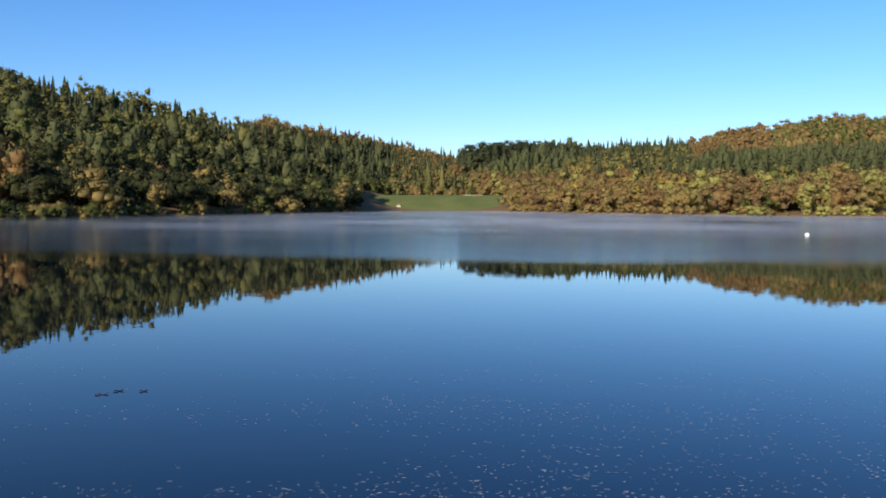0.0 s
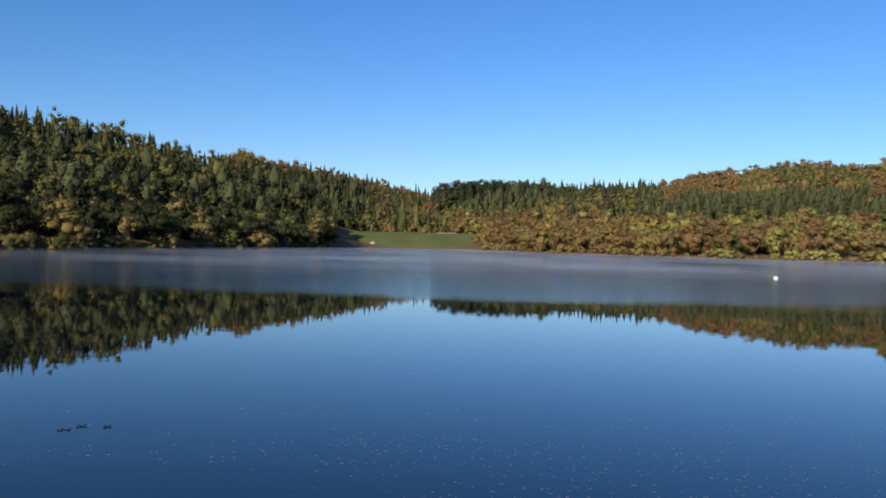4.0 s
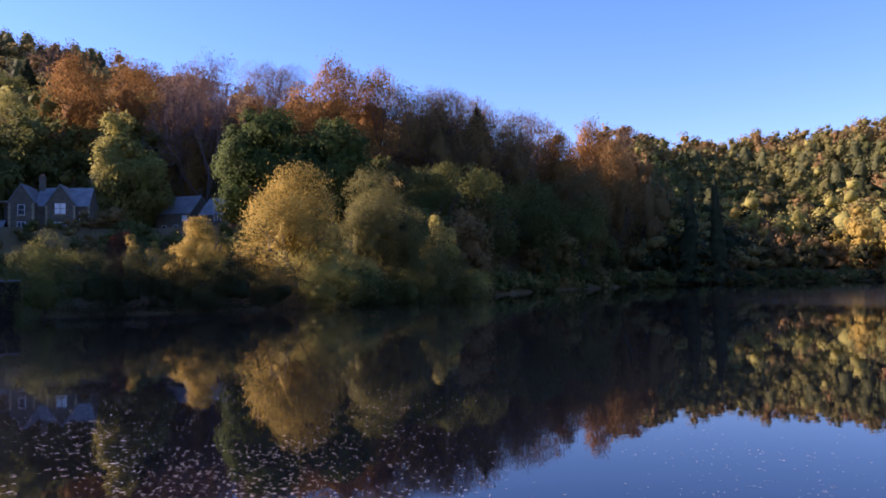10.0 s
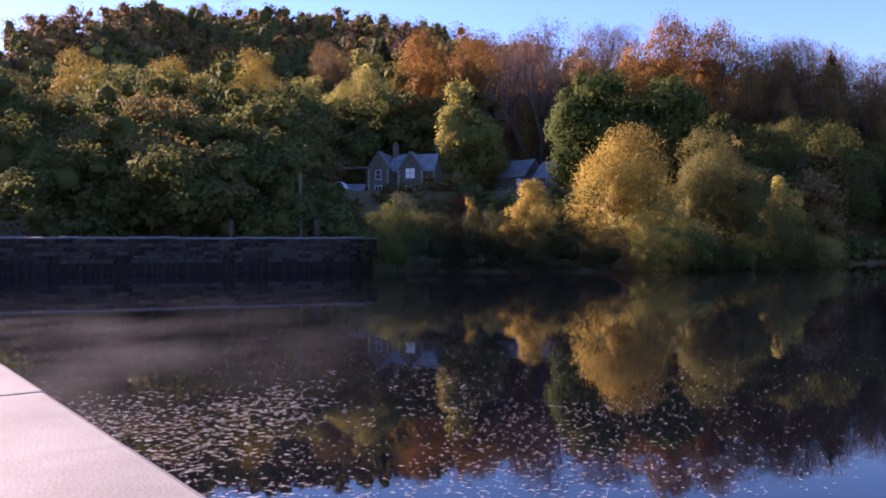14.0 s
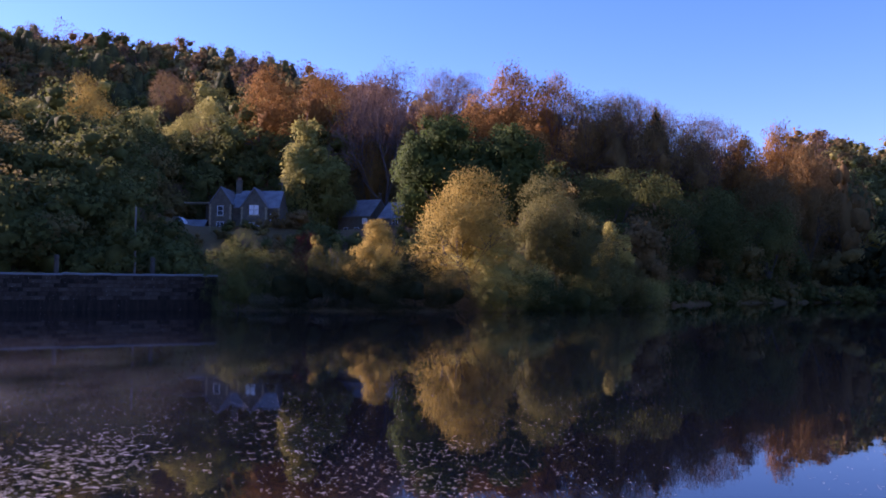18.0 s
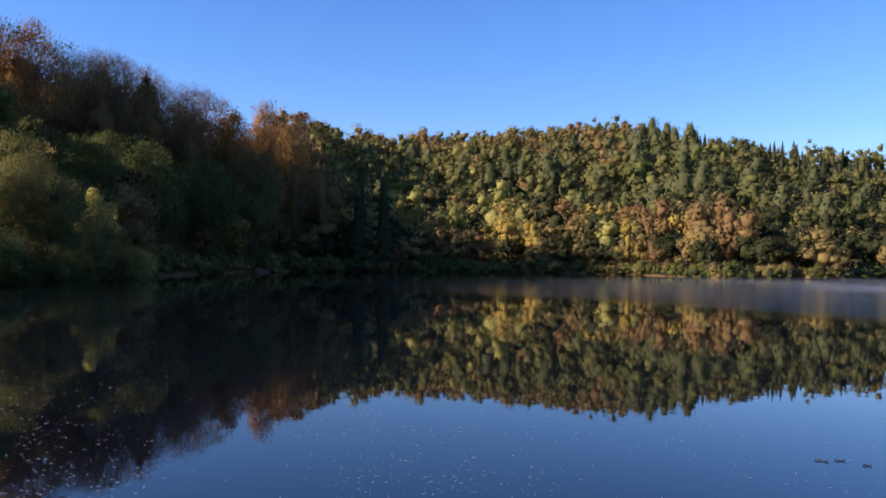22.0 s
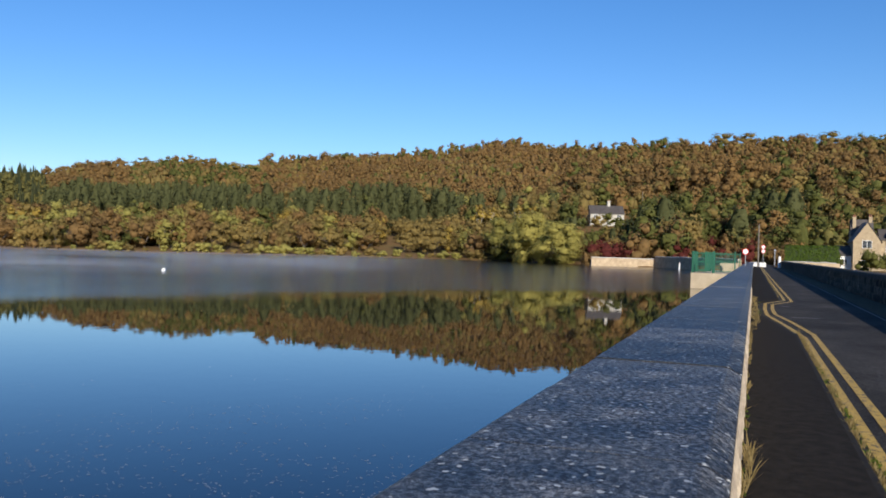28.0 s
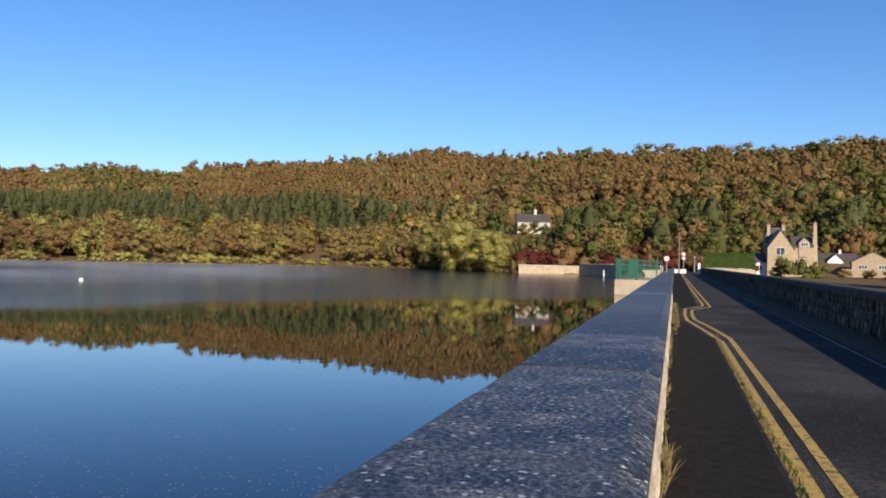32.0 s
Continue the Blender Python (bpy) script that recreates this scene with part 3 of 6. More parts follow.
bank, bank_m, bank_len = wall_line("bank_wall", az_r(97.3, 91), (bank_end.x, bank_end.y), -3.0, 3.45, 0.6, 0.22, "dark masonry wall along the near bank", BANK_STONE, worn("bank_wall_coping", (0.09, 0.085, 0.078), (0.30, 0.29, 0.27), 0.8, 9.0), 1.5)
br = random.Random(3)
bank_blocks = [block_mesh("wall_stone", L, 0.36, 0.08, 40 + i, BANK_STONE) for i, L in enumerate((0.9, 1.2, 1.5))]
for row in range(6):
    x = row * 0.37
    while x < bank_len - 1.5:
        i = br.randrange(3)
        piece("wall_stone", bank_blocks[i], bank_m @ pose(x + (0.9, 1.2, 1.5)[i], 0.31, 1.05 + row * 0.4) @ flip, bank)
        x += (0.92, 1.22, 1.52)[i]

# far-bank retaining wall and spillway side
far_wall, fm, fl = wall_line("far_bank_wall", az_r(-51.9, 196), az_r(-56.9, 202), -3.0, 1.85, 0.7, 0.25, "sunlit pale stone retaining wall above the water", SUNNY_STONE, LIGHT_COPE, 2.0)
bm = bmesh.new()
box(bm, fl - 1.6, fl, -0.9, 0.9, -3, 2.05, fm)
part("pier", bm, CONCRETE, far_wall, "pale concrete pier at the wall's end")
wall_line("spillway_wall", az_r(-56.2, 200), az_r(-61.5, 168), -3.0, 2.35, 0.6, 0.3, "low pale stone wall behind the spillway", SUNNY_STONE, LIGHT_COPE, 2.0)


# ---- grass embankment at the head of the lake ----
gr = Mat("embankment_grass", 0.95, spec=0.2)
gr.colour(gr.ramp(gr.math("ADD", gr.math("MULTIPLY", gr.noise(0.08, 4), 0.6), gr.math("MULTIPLY", gr.noise(1.5, 6), 0.4)), (0.35, (0.075, 0.095, 0.022)), (0.65, (0.15, 0.155, 0.04))))
gr.bump(gr.noise(3, 6), 0.6, 0.15)
GRASS = gr.m
bm = bmesh.new()
rings = []
for az, k in ((11, 1.0), (8, 1.0), (5, 1.0), (2, 1.0), (-1, 1.0), (-4, 1.0), (-7, 1.0)):
    ring = []
    for r, z in ((317, -2.0), (324, 0.15), (345, 6.4), (349, 6.7), (356, 6.6), (366, 2)):
        x, y = az_r(az, r)
        ring.append(bm.verts.new((x, y, z)))
    rings.append(ring)
for a, b in zip(rings, rings[1:]):
    for i in range(5):
        bm.faces.new((a[i], a[i + 1], b[i + 1], b[i]))
tagged(link_mesh("embankment", bm, GRASS, smooth=True), "grassy dam embankment across the head of the lake", "embankment", kind="structure")
# ---- trees ----
rng = np.random.default_rng(7)


def unit(v):
    return v / np.maximum(np.linalg.norm(v, axis=-1, keepdims=True), 1e-6)


def quads(c, n, size, rg, flat=0.85, soft=None, way=None, slim=1.0):
    """Small three-cornered leaf clumps: centres, normals, half sizes; soft: the normals of the mass they belong to; way: the line they grow along. Rows of place and normal."""
    n = unit(n)
    if soft is not None:
        n = n * np.where((n * soft).sum(1, keepdims=True) < 0, -1.0, 1.0)
    t = unit(np.cross(rg.normal(size=c.shape) if way is None else way, n))
    b = np.cross(n, t)
    size = np.asarray(size)[:, None]
    b = b * flat
    t = t * slim
    slip = rg.uniform(-0.5, 0.5, (len(c), 1))
    co = np.stack([c - t * size - b * size * 0.6, c + t * size - b * size * 0.6, c + t * size * slip + b * size * 1.1], 1)
    nn = np.repeat(unit(n * 0.3 + (n if soft is None else unit(soft)))[:, None, :], 3, 1)
    return np.concatenate([co, nn], 2).reshape(-1, 6)


def halves(co):
    """Four-cornered faces cut into triangles, with their own normals."""
    f = np.asarray(co).reshape(-1, 4, 3)
    tri = np.stack([f[:, (0, 1, 2)], f[:, (0, 2, 3)]], 1).reshape(-1, 3, 3)
    n = unit(np.cross(tri[:, 1] - tri[:, 0], tri[:, 2] - tri[:, 0]))
    return np.concatenate([tri, np.repeat(n[:, None, :], 3, 1)], 2).reshape(-1, 6)


def ico(sub):
    bm = bmesh.new()
    bmesh.ops.create_icosphere(bm, subdivisions=sub, radius=1.0)
    bm.verts.ensure_lookup_table()
    out = np.array([v.co[:] for v in bm.verts]), np.array([[v.index for v in f.verts] for f in bm.faces])
    bm.free()
    return out


ICO = {k: ico(k) for k in (1, 2)}


def billow(seed, d, deep=1.0, fine=1.0):
    """Radius factors of a crown that bulges in rounded boughs, for directions d."""
    rg = np.random.default_rng(seed)
    f = np.full(len(d), 1.06)
    for k, a, n in ((1.9, 0.20, 3), (4.2, 0.20, 4), (8.5, 0.15 * fine, 5)):
        s = sum(np.sin(d @ (unit(rg.normal(size=3)) * k * rg.uniform(0.8, 1.3)) + rg.uniform(0, 6.283)) for _ in range(n)) / math.sqrt(n)
        f += a * deep * (0.42 - np.abs(s))
    return f


def smooth_mass(p, f):
    """Triangles of a closed mass with normals shared between neighbours."""
    tri = p[f]
    fn = np.cross(tri[:, 1] - tri[:, 0], tri[:, 2] - tri[:, 0])
    vn = np.zeros_like(p)
    for i in range(3):
        np.add.at(vn, f[:, i], fn)
    return np.concatenate([tri, unit(vn)[f]], 2).reshape(-1, 6)


def lobes_of(rg, k, h, w, low, flame=0.0, small=1.0):
    """Boughs of a broadleaf crown: centres and radii of the rounded masses it is made of."""
    mid, half = h * (1 + low) * 0.5, h * (1 - low) * 0.5
    d = unit(rg.normal(size=(k, 3)) + (0, 0, 0.15))
    s = rg.uniform(0.35, 0.84, k)
    size = w * rg.uniform(0.14, 0.30, k) * small * (14 / (k + 6)) ** 0.33
    c = d * s[:, None] * (w * 0.5, w * 0.5, half)
    c[:, :2] *= 1 - flame * np.clip(c[:, 2:3] / half, -0.7, 0.95)
    size *= 1 - flame * 0.6 * np.clip(c[:, 2] / half, -0.5, 0.95)
    c[:, 2] += mid
    c = np.concatenate([c, [(0, 0, mid)]])
    return c, np.concatenate([np.stack([size, size, size * 0.82], 1), [(w * 0.33 * (1 - flame * 0.3), w * 0.33 * (1 - flame * 0.3), half * 0.72)]]), np.concatenate([size, [w * 0.3]])


def crown_round(rg, n, h, w, low=0.1, leaf=0.35, sub=2, deep=1.0, flame=0.0, k=9, core=0.66):
    """A far broadleaf crown: boughs clothed in leaf clumps, closed within."""
    c, rad, size = lobes_of(rg, k, h, w, low, flame)
    v, f = ICO[sub]
    mass = []
    for m, r in zip(c, rad):
        seed = int(rg.integers(1 << 30))
        mass.append(smooth_mass(m + v * r * (billow(seed, v, deep * 0.6) * core * rg.uniform(0.62, 1.22, len(v)))[:, None], f))
    own = rg.choice(len(c) - 1, n, p=size[:-1] ** 2 / (size[:-1] ** 2).sum())
    out = unit((c[own] - (0, 0, h * 0.45)) / (w * 0.5, w * 0.5, h * 0.5))
    d = unit(rg.normal(size=(n, 3)) + out * 0.8 + (0, 0, 0.2))
    p = c[own] + d * rad[own] * rg.uniform(0.68, 1.25, n)[:, None]
    return np.concatenate(mass + [quads(p, d + rg.normal(size=(n, 3)) * 0.4, leaf * rg.uniform(0.5, 1.3, n), rg, soft=d + out * 0.4 + rg.normal(size=(n, 3)) * 0.15)])


def crown_leafy(rg, n, h, w, low=0.1, leaf=0.12, fan=0.6, flame=0.0, thin=0.0, k=44):
    """A near broadleaf crown: fine sprays that fan out and up along many boughs, over a closed inner mass."""
    c, rad, size = lobes_of(rg, k, h, w, low, flame, 1.05)
    own = rg.choice(k, n, p=size[:-1] ** 2 / (size[:-1] ** 2).sum())
    out = unit((c[own] - (0, 0, h * 0.4)) / (w * 0.5, w * 0.5, h * 0.5))
    d = unit(rg.normal(size=(n, 3)) + out * 0.7 + (0, 0, 0.15))
    far_out = 0.6 + 0.5 * rg.uniform(0, 1, n) ** 0.8 + rg.exponential(0.05 if thin else 0.11, n)
    twig = 1 + 0.16 * np.sin(d[:, 0] * 19 + own) * np.sin(d[:, 1] * 17 + own * 2.3) * np.sin(d[:, 2] * 15)
    p = c[own] + d * rad[own] * (far_out * twig)[:, None]
    way = unit(d * 0.7 + out + (0, 0, fan) + rg.normal(size=(n, 3)) * 0.35)
    nrm = unit(np.cross(way, rg.normal(size=(n, 3))) + d * 0.6)
    q = quads(p, nrm, leaf * rg.uniform(0.6, 1.35, n), rg, flat=1.3, soft=d * 0.9 + out * 0.6 + rg.normal(size=(n, 3)) * 0.2, way=way, slim=0.65)
    if thin:
        return q
    v, f = ICO[2]
    return np.concatenate([q, smooth_mass(c[-1] + v * rad[-1] * rg.uniform(0.25, 0.68, (len(v), 1)), f)])


def crown_spruce(rg, count, h=15.0, width=4.6, low=0.08, leaf=0.5, blunt=0.8, whorls=13):
    """A spire of drooping sprays in whorls round a closed cone."""
    z = low + (1 - low) * (1 - np.sqrt(rg.uniform(0, 1, count)))
    z = np.clip(np.round(z * whorls) / whorls + rg.normal(size=count) * 0.014, low, 1)
    a = rg.uniform(0, 6.283, count)
    lean, uneven = rg.uniform(0, 6.283), rg.uniform(0.8, 1.15, 4)
    r = width * 0.5 * (1 - z) ** blunt * np.sqrt(rg.uniform(0.3, 1, count)) * (1 + 0.22 * np.sin(a * 3 + z * 30) + 0.2 * np.sin(a + lean + z * 9)) * np.interp(z, (0, 0.4, 0.7, 1), uneven)
    c = np.stack([np.cos(a) * r, np.sin(a) * r, z * h - r * 0.28], 1)
    out = np.stack([np.cos(a), np.sin(a), np.full(count, 0.5)], 1)
    way = np.stack([np.cos(a), np.sin(a), np.full(count, -0.25)], 1)
    q = quads(c, out * (0.5, 0.5, 1.4) + rg.normal(size=(count, 3)) * 0.3, leaf * (1.15 - z * 0.65) * rg.uniform(0.7, 1.25, count), rg, flat=1.2, soft=out, way=way, slim=0.7)
    sides, rows = 7, 4
    rings = []
    for i in range(rows + 1):
        zz = low + (0.97 - low) * i / rows
        aa = np.arange(sides) * 6.2832 / sides + i * 0.45
        rr = width * 0.34 * (1 - zz) ** blunt * rg.uniform(0.6, 1.25, sides)
        rings.append(np.stack([np.cos(aa) * rr, np.sin(aa) * rr, np.full(sides, zz * h) + rg.normal(size=sides) * h * 0.025], 1))
    p = np.concatenate(rings)
    fa = [t for i in range(rows) for j in range(sides) for t in ((i * sides + j, i * sides + (j + 1) % sides, (i + 1) * sides + (j + 1) % sides), (i * sides + j, (i + 1) * sides + (j + 1) % sides, (i + 1) * sides + j))]
    return np.concatenate([q, smooth_mass(p, np.array(fa))])


def crown_pine(rg, count, h=10.0, width=5.0, leaf=0.4):
    """A pine: tiers of upswept brushes round a stem, broad and ragged at the top."""
    k = 9
    zz = np.linspace(0.16, 0.93, k) + rg.normal(size=k) * 0.012
    reach = width * 0.5 * np.interp(zz, (0, 0.3, 0.7, 1.0), (0.8, 1.0, 0.85, 0.42)) * rg.uniform(0.78, 1.2, k)
    own = rg.choice(k, count, p=reach / reach.sum())
    spokes = rg.uniform(0, 6.283, k)
    a = spokes[own] + rg.integers(0, 6, count) * 1.047 + rg.normal(size=count) * 0.24
    s = np.sqrt(rg.uniform(0.06, 1.0, count)) * (1 + 0.2 * np.sin(a * 2 + own * 1.7))
    r = reach[own] * s
    c = np.stack([np.cos(a) * r, np.sin(a) * r, zz[own] * h + r * 0.22 + rg.normal(size=count) * h * 0.018], 1)
    out = np.stack([np.cos(a), np.sin(a), np.full(count, 0.7)], 1)
    way = np.stack([np.cos(a), np.sin(a), np.full(count, 0.9)], 1) + rg.normal(size=(count, 3)) * 0.3
    q = quads(c, out + rg.normal(size=(count, 3)) * 0.5, leaf * rg.uniform(0.6, 1.25, count) * np.interp(zz[own], (0, 1), (1.15, 0.75)), rg, flat=1.25, soft=out, way=way, slim=0.7)
    sides, rows = 6, 3
    rings = []
    for i in range(rows + 1):
        z = 0.1 + 0.82 * i / rows
        aa = np.arange(sides) * 6.2832 / sides + i * 0.5
        rr = width * 0.30 * np.interp(z, (0, 0.3, 0.7, 1.0), (0.9, 1.0, 0.8, 0.3)) * rg.uniform(0.6, 1.25, sides)
        rings.append(np.stack([np.cos(aa) * rr, np.sin(aa) * rr, np.full(sides, z * h)], 1))
    fa = [t for i in range(rows) for j in range(sides) for t in ((i * sides + j, i * sides + (j + 1) % sides, (i + 1) * sides + (j + 1) % sides), (i * sides + j, (i + 1) * sides + (j + 1) % sides, (i + 1) * sides + j))]
    return np.concatenate([q, smooth_mass(np.concatenate(rings), np.array(fa))])


def sticks(paths, sides=3):
    """Tapered twigs: (from, to, radius, radius) rows."""
    out = []
    for p, q, r0, r1 in paths:
        p, q = np.array(p, float), np.array(q, float)
        d = unit(q - p)
        t = unit(np.cross(d, (0.3, 0.9, 0.2) if abs(d[2]) > 0.8 else (0, 0, 1.0)))
        b = np.cross(d, t)
        ring = [(math.cos(6.2832 * i / sides), math.sin(6.2832 * i / sides)) for i in range(sides)]
        for i in range(sides):
            (c0, s0), (c1, s1) = ring[i], ring[(i + 1) % sides]
            out.append([p + (t * c0 + b * s0) * r0, p + (t * c1 + b * s1) * r0, q + (t * c1 + b * s1) * r1, q + (t * c0 + b * s0) * r1])
    return halves(np.array(out).reshape(-1, 3))


def limbs(rg, h, spread, depth=3, start=0.25, r0=0.2, fork=3):
    """A trunk that forks upwards into limbs and twigs."""
    rows = [((0, 0, -0.8), (0, 0, h * start), r0, r0 * 0.8)]

    def grow(p, d, length, r, level):
        q = p + d * length
        rows.append((p, q, max(r, 0.012), max(r * 0.62, 0.009)))
        if level <= 0:
            return
        for _ in range(fork):
            nd = unit(d + rg.normal(size=3) * spread + np.array((0, 0, 0.22)))
            grow(p + d * length * rg.uniform(0.55, 1.0), nd, length * rg.uniform(0.6, 0.82), r * 0.58, level - 1)
    for _ in range(fork + 1):
        d = unit(np.array((*rg.normal(size=2) * spread * 1.2, 1.0)))
        grow(np.array((0, 0, h * start * rg.uniform(0.7, 1))), d, h * 0.26, r0 * 0.6, depth)
    return sticks(rows)


def loose_mesh(name, co, material, tint=None, k=3):
    """A mesh of loose faces of k corners from an array of corners, with normals in its last columns if it has six."""
    me = bpy.data.meshes.new(name)
    n = len(co) // k
    me.vertices.add(n * k)
    me.vertices.foreach_set("co", np.ascontiguousarray(co[:, :3], dtype=np.float32).ravel())
    me.loops.add(n * k)
    me.loops.foreach_set("vertex_index", np.arange(n * k, dtype=np.int32))
    me.polygons.add(n)
    me.polygons.foreach_set("loop_start", np.arange(0, n * k, k, dtype=np.int32))
    me.update(calc_edges=True)
    if co.shape[1] == 6:
        nn = me.attributes.new("custom_normal", "FLOAT_VECTOR", "POINT")
        nn.data.foreach_set("vector", np.ascontiguousarray(unit(co[:, 3:]), dtype=np.float32).ravel())
    if tint is not None:
        at = me.attributes.new("tint", "FLOAT", "POINT")
        at.data.foreach_set("value", np.ascontiguousarray(tint, dtype=np.float32))
    me.materials.append(material)
    return me


def hash_of(word):
    return sum(ord(c) * (i + 3) for i, c in enumerate(word))


def kinds_at(level):
    """Five crowns of every kind in metres; level 0 for the remote slopes, 1 for the far ones, 2 about the bay, 3 along the far shore."""
    n, leaf, sub, k = ((72, 0.37, 1, 4), (190, 0.33, 1, 8), (1300, 0.185, 1, 15), (520, 0.25, 1, 24))[level]
    kinds = {}
    for kind in LEAF:
        rows = []
        for i in range(5):
            rg = np.random.default_rng(hash_of(kind) + i)
            if kind == "spruce":
                rows.append(crown_spruce(rg, n, rg.uniform(8.5, 11), rg.uniform(3.8, 4.8), leaf=leaf * 1.2))
            elif kind == "larch":
                rows.append(crown_round(rg, n, rg.uniform(7.6, 10), rg.uniform(5.8, 7.2), -0.2, leaf * 0.9, sub, 1.0, 0.34, k + 2))
            elif kind == "pine":
                rows.append(crown_pine(rg, n, rg.uniform(8.0, 9.6), rg.uniform(6.0, 7.4), leaf=leaf * 1.1))
            elif kind == "bare":
                rows.append(np.concatenate([limbs(rg, 10, 0.42, (0, 1, 2, 1)[level], 0.25, 0.12), crown_leafy(rg, n * (2, 2, 1, 1)[level], 9.5, 7.4, 0.12, leaf * (0.6, 0.5, 0.55, 0.55)[level], thin=1.0, k=k + 6)]))
            else:
                rows.append(crown_round(rg, n, rg.uniform(7.0, 10.0), rg.uniform(6.6, 8.6), (-0.7, -0.25, 0.0, -0.15)[level], leaf, sub, 1.15, (0.08, 0.08, 0.0, 0.05)[level], k, (0.70, 0.64, 0.5, 0.6)[level]))
        kinds[kind] = rows
    return kinds


KINDS = [kinds_at(i) for i in range(4)]


def pick(weights, roll):
    total = sum(weights.values())
    for k, v in weights.items():
        roll -= v / total
        if roll <= 0:
            return k
    return k


def mixture(az, v, roll, patch):
    """Which kind of tree grows at a bearing and a share of the slope's seen height, with a slow patch value of about -0.5 to 0.5."""
    if az < -50:                                    # behind the far end of the dam
        if v < 0.42:
            w = {"green": 6 + 6 * max(patch, 0), "oak": 1.6, "russet": 1.8, "pine": 1.0, "larch": 1.2}
        elif v < 0.7:
            w = {"russet": 5, "oak": 3 + 5 * max(-patch, 0), "green": 3 + 9 * max(patch, 0)}
        else:
            w = {"russet": 5 + 6 * max(patch, 0), "oak": 3 + 5 * max(-patch, 0), "green": 1.8}
    elif az < -16:                                  # the long slope
        if v < 0.30 + 0.1 * patch:
            w = {"willow": 1.6 + 5 * max(patch, 0), "oak": 6, "russet": 1.8, "birch": 0.25} if az < -30 else {"oak": 5, "russet": 3, "willow": 2, "green": 0.5}
        elif v < 0.55 + 0.16 * patch:
            w = {"pine": 9, "oak": 0.8, "green": 0.4} if az > -43 else {"oak": 4, "pine": 2.5, "green": 1.5, "willow": 2, "russet": 2}
        elif az > -28.5:
            w = {"russet": 5, "oak": 3} if az > -21 and v > 0.72 else {"oak": 4, "green": 3.5, "russet": 1} if v > 0.72 else {"pine": 6, "oak": 1.5, "larch": 1}
        else:
            w = {"russet": 6 + 7 * max(patch, 0), "oak": 2.5 + 6 * max(-patch, 0), "green": 0.6 + 3 * max(-patch, 0)}
    elif az < -2:                                   # the valley's head
        if v < 0.42:
            w = {"russet": 5, "oak": 5, "willow": 0.8, "birch": 0.5}
        elif az < -8.5:
            w = {"larch": 4 + 5 * max(patch, 0), "spruce": 5, "oak": 0.6, "birch": 0.5 if v < 0.7 else 0}
        else:
            w = {"larch": 3, "oak": 3, "spruce": 2, "russet": 2} if v < 0.62 else {"pine": 6, "spruce": 4}
    elif az < 14:
        if v > 0.9:
            w = {"russet": 5, "oak": 2, "spruce": 2}
        elif az < 4:
            w = {"larch": 3, "russet": 2, "oak": 2, "spruce": 2, "green": 1}
        # holm brings painted shade to the lower slopes from here on
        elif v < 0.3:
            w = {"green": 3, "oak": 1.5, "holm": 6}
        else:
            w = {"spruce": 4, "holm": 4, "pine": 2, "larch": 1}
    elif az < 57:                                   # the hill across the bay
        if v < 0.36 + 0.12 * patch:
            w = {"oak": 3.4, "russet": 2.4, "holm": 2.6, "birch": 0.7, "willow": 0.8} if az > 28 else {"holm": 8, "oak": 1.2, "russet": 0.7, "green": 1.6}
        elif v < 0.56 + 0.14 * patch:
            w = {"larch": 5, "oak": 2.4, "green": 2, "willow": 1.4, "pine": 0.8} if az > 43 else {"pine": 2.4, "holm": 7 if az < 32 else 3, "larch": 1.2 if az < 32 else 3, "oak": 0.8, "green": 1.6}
        elif az > 34 and v > 0.84:
            w = {"russet": 4, "oak": 4, "larch": 4, "pine": 0.6}
        elif az > 28 and v > 0.9:
            w = {"pine": 6, "spruce": 3}
        elif az < 27 and v > 0.76:
            w = {"spruce": 6, "larch": 3}
        else:
            w = {"larch": 7 + 6 * max(patch, 0), "pine": 0.3 + 3 * max(-patch, 0), "willow": 1.6, "russet": 0.5} if az > 44 else {"larch": 4 + 4 * max(patch, 0), "pine": 2 + 4 * max(-patch, 0), "holm": 8 if az < 30 else 1, "green": 1.5, "russet": 0.4}
    elif az < 90:                                   # the spur
        w = {"green": 3, "oak": 1, "russet": 2, "spruce": 0.6} if v < 0.5 else {"russet": 4, "bare": 4, "beech": 1.5}
    elif v < 0.6:                                   # the near bank
        w = {"green": 5, "larch": 0.8, "oak": 1.5}
    elif v < 0.76:
        w = {"willow": 4, "green": 2.4, "oak": 3, "birch": 1, "russet": 1}
    else:
        w = {"bare": 1.2, "russet": 4, "oak": 3, "pine": 1.8, "green": 2.6}
    return pick(w, roll)


CLEARINGS = [(*at(95.7, 141), 13), (*at(87.0, 151), 13), (*at(-53.0, 274), 12)]


def free(x, y):
    return all((x - cx) ** 2 + (y - cy) ** 2 > cr * cr for cx, cy, cr in CLEARINGS)


def scatter():
    """Tree places: x, y, bearing, distance, share of the slope, kind, level of detail, size."""
    spots = []
    for step, zone in ((4.6, "far"), (5.9, "hill"), (6.0, "end"), (3.7, "remote"), (5.6, "bay"), (7.0, "unseen")):
        for gx in np.arange(-420, 620, step):
            for gy in np.arange(-330, 660, step):
                x, y = gx + rng.uniform(-0.5, 0.5) * step, gy + rng.uniform(-0.5, 0.5) * step
                roll, keep = rng.uniform(), rng.uniform()
                az, r = math.degrees(math.atan2(-x, y)), math.hypot(x, y)
                if not -80 < az < 168:
                    continue
                shore, ridge, top = (float(v) for v in lie(az))
                u = (r - shore) / (ridge - shore)
                if u < 0.012 or u > 1.05:
                    continue
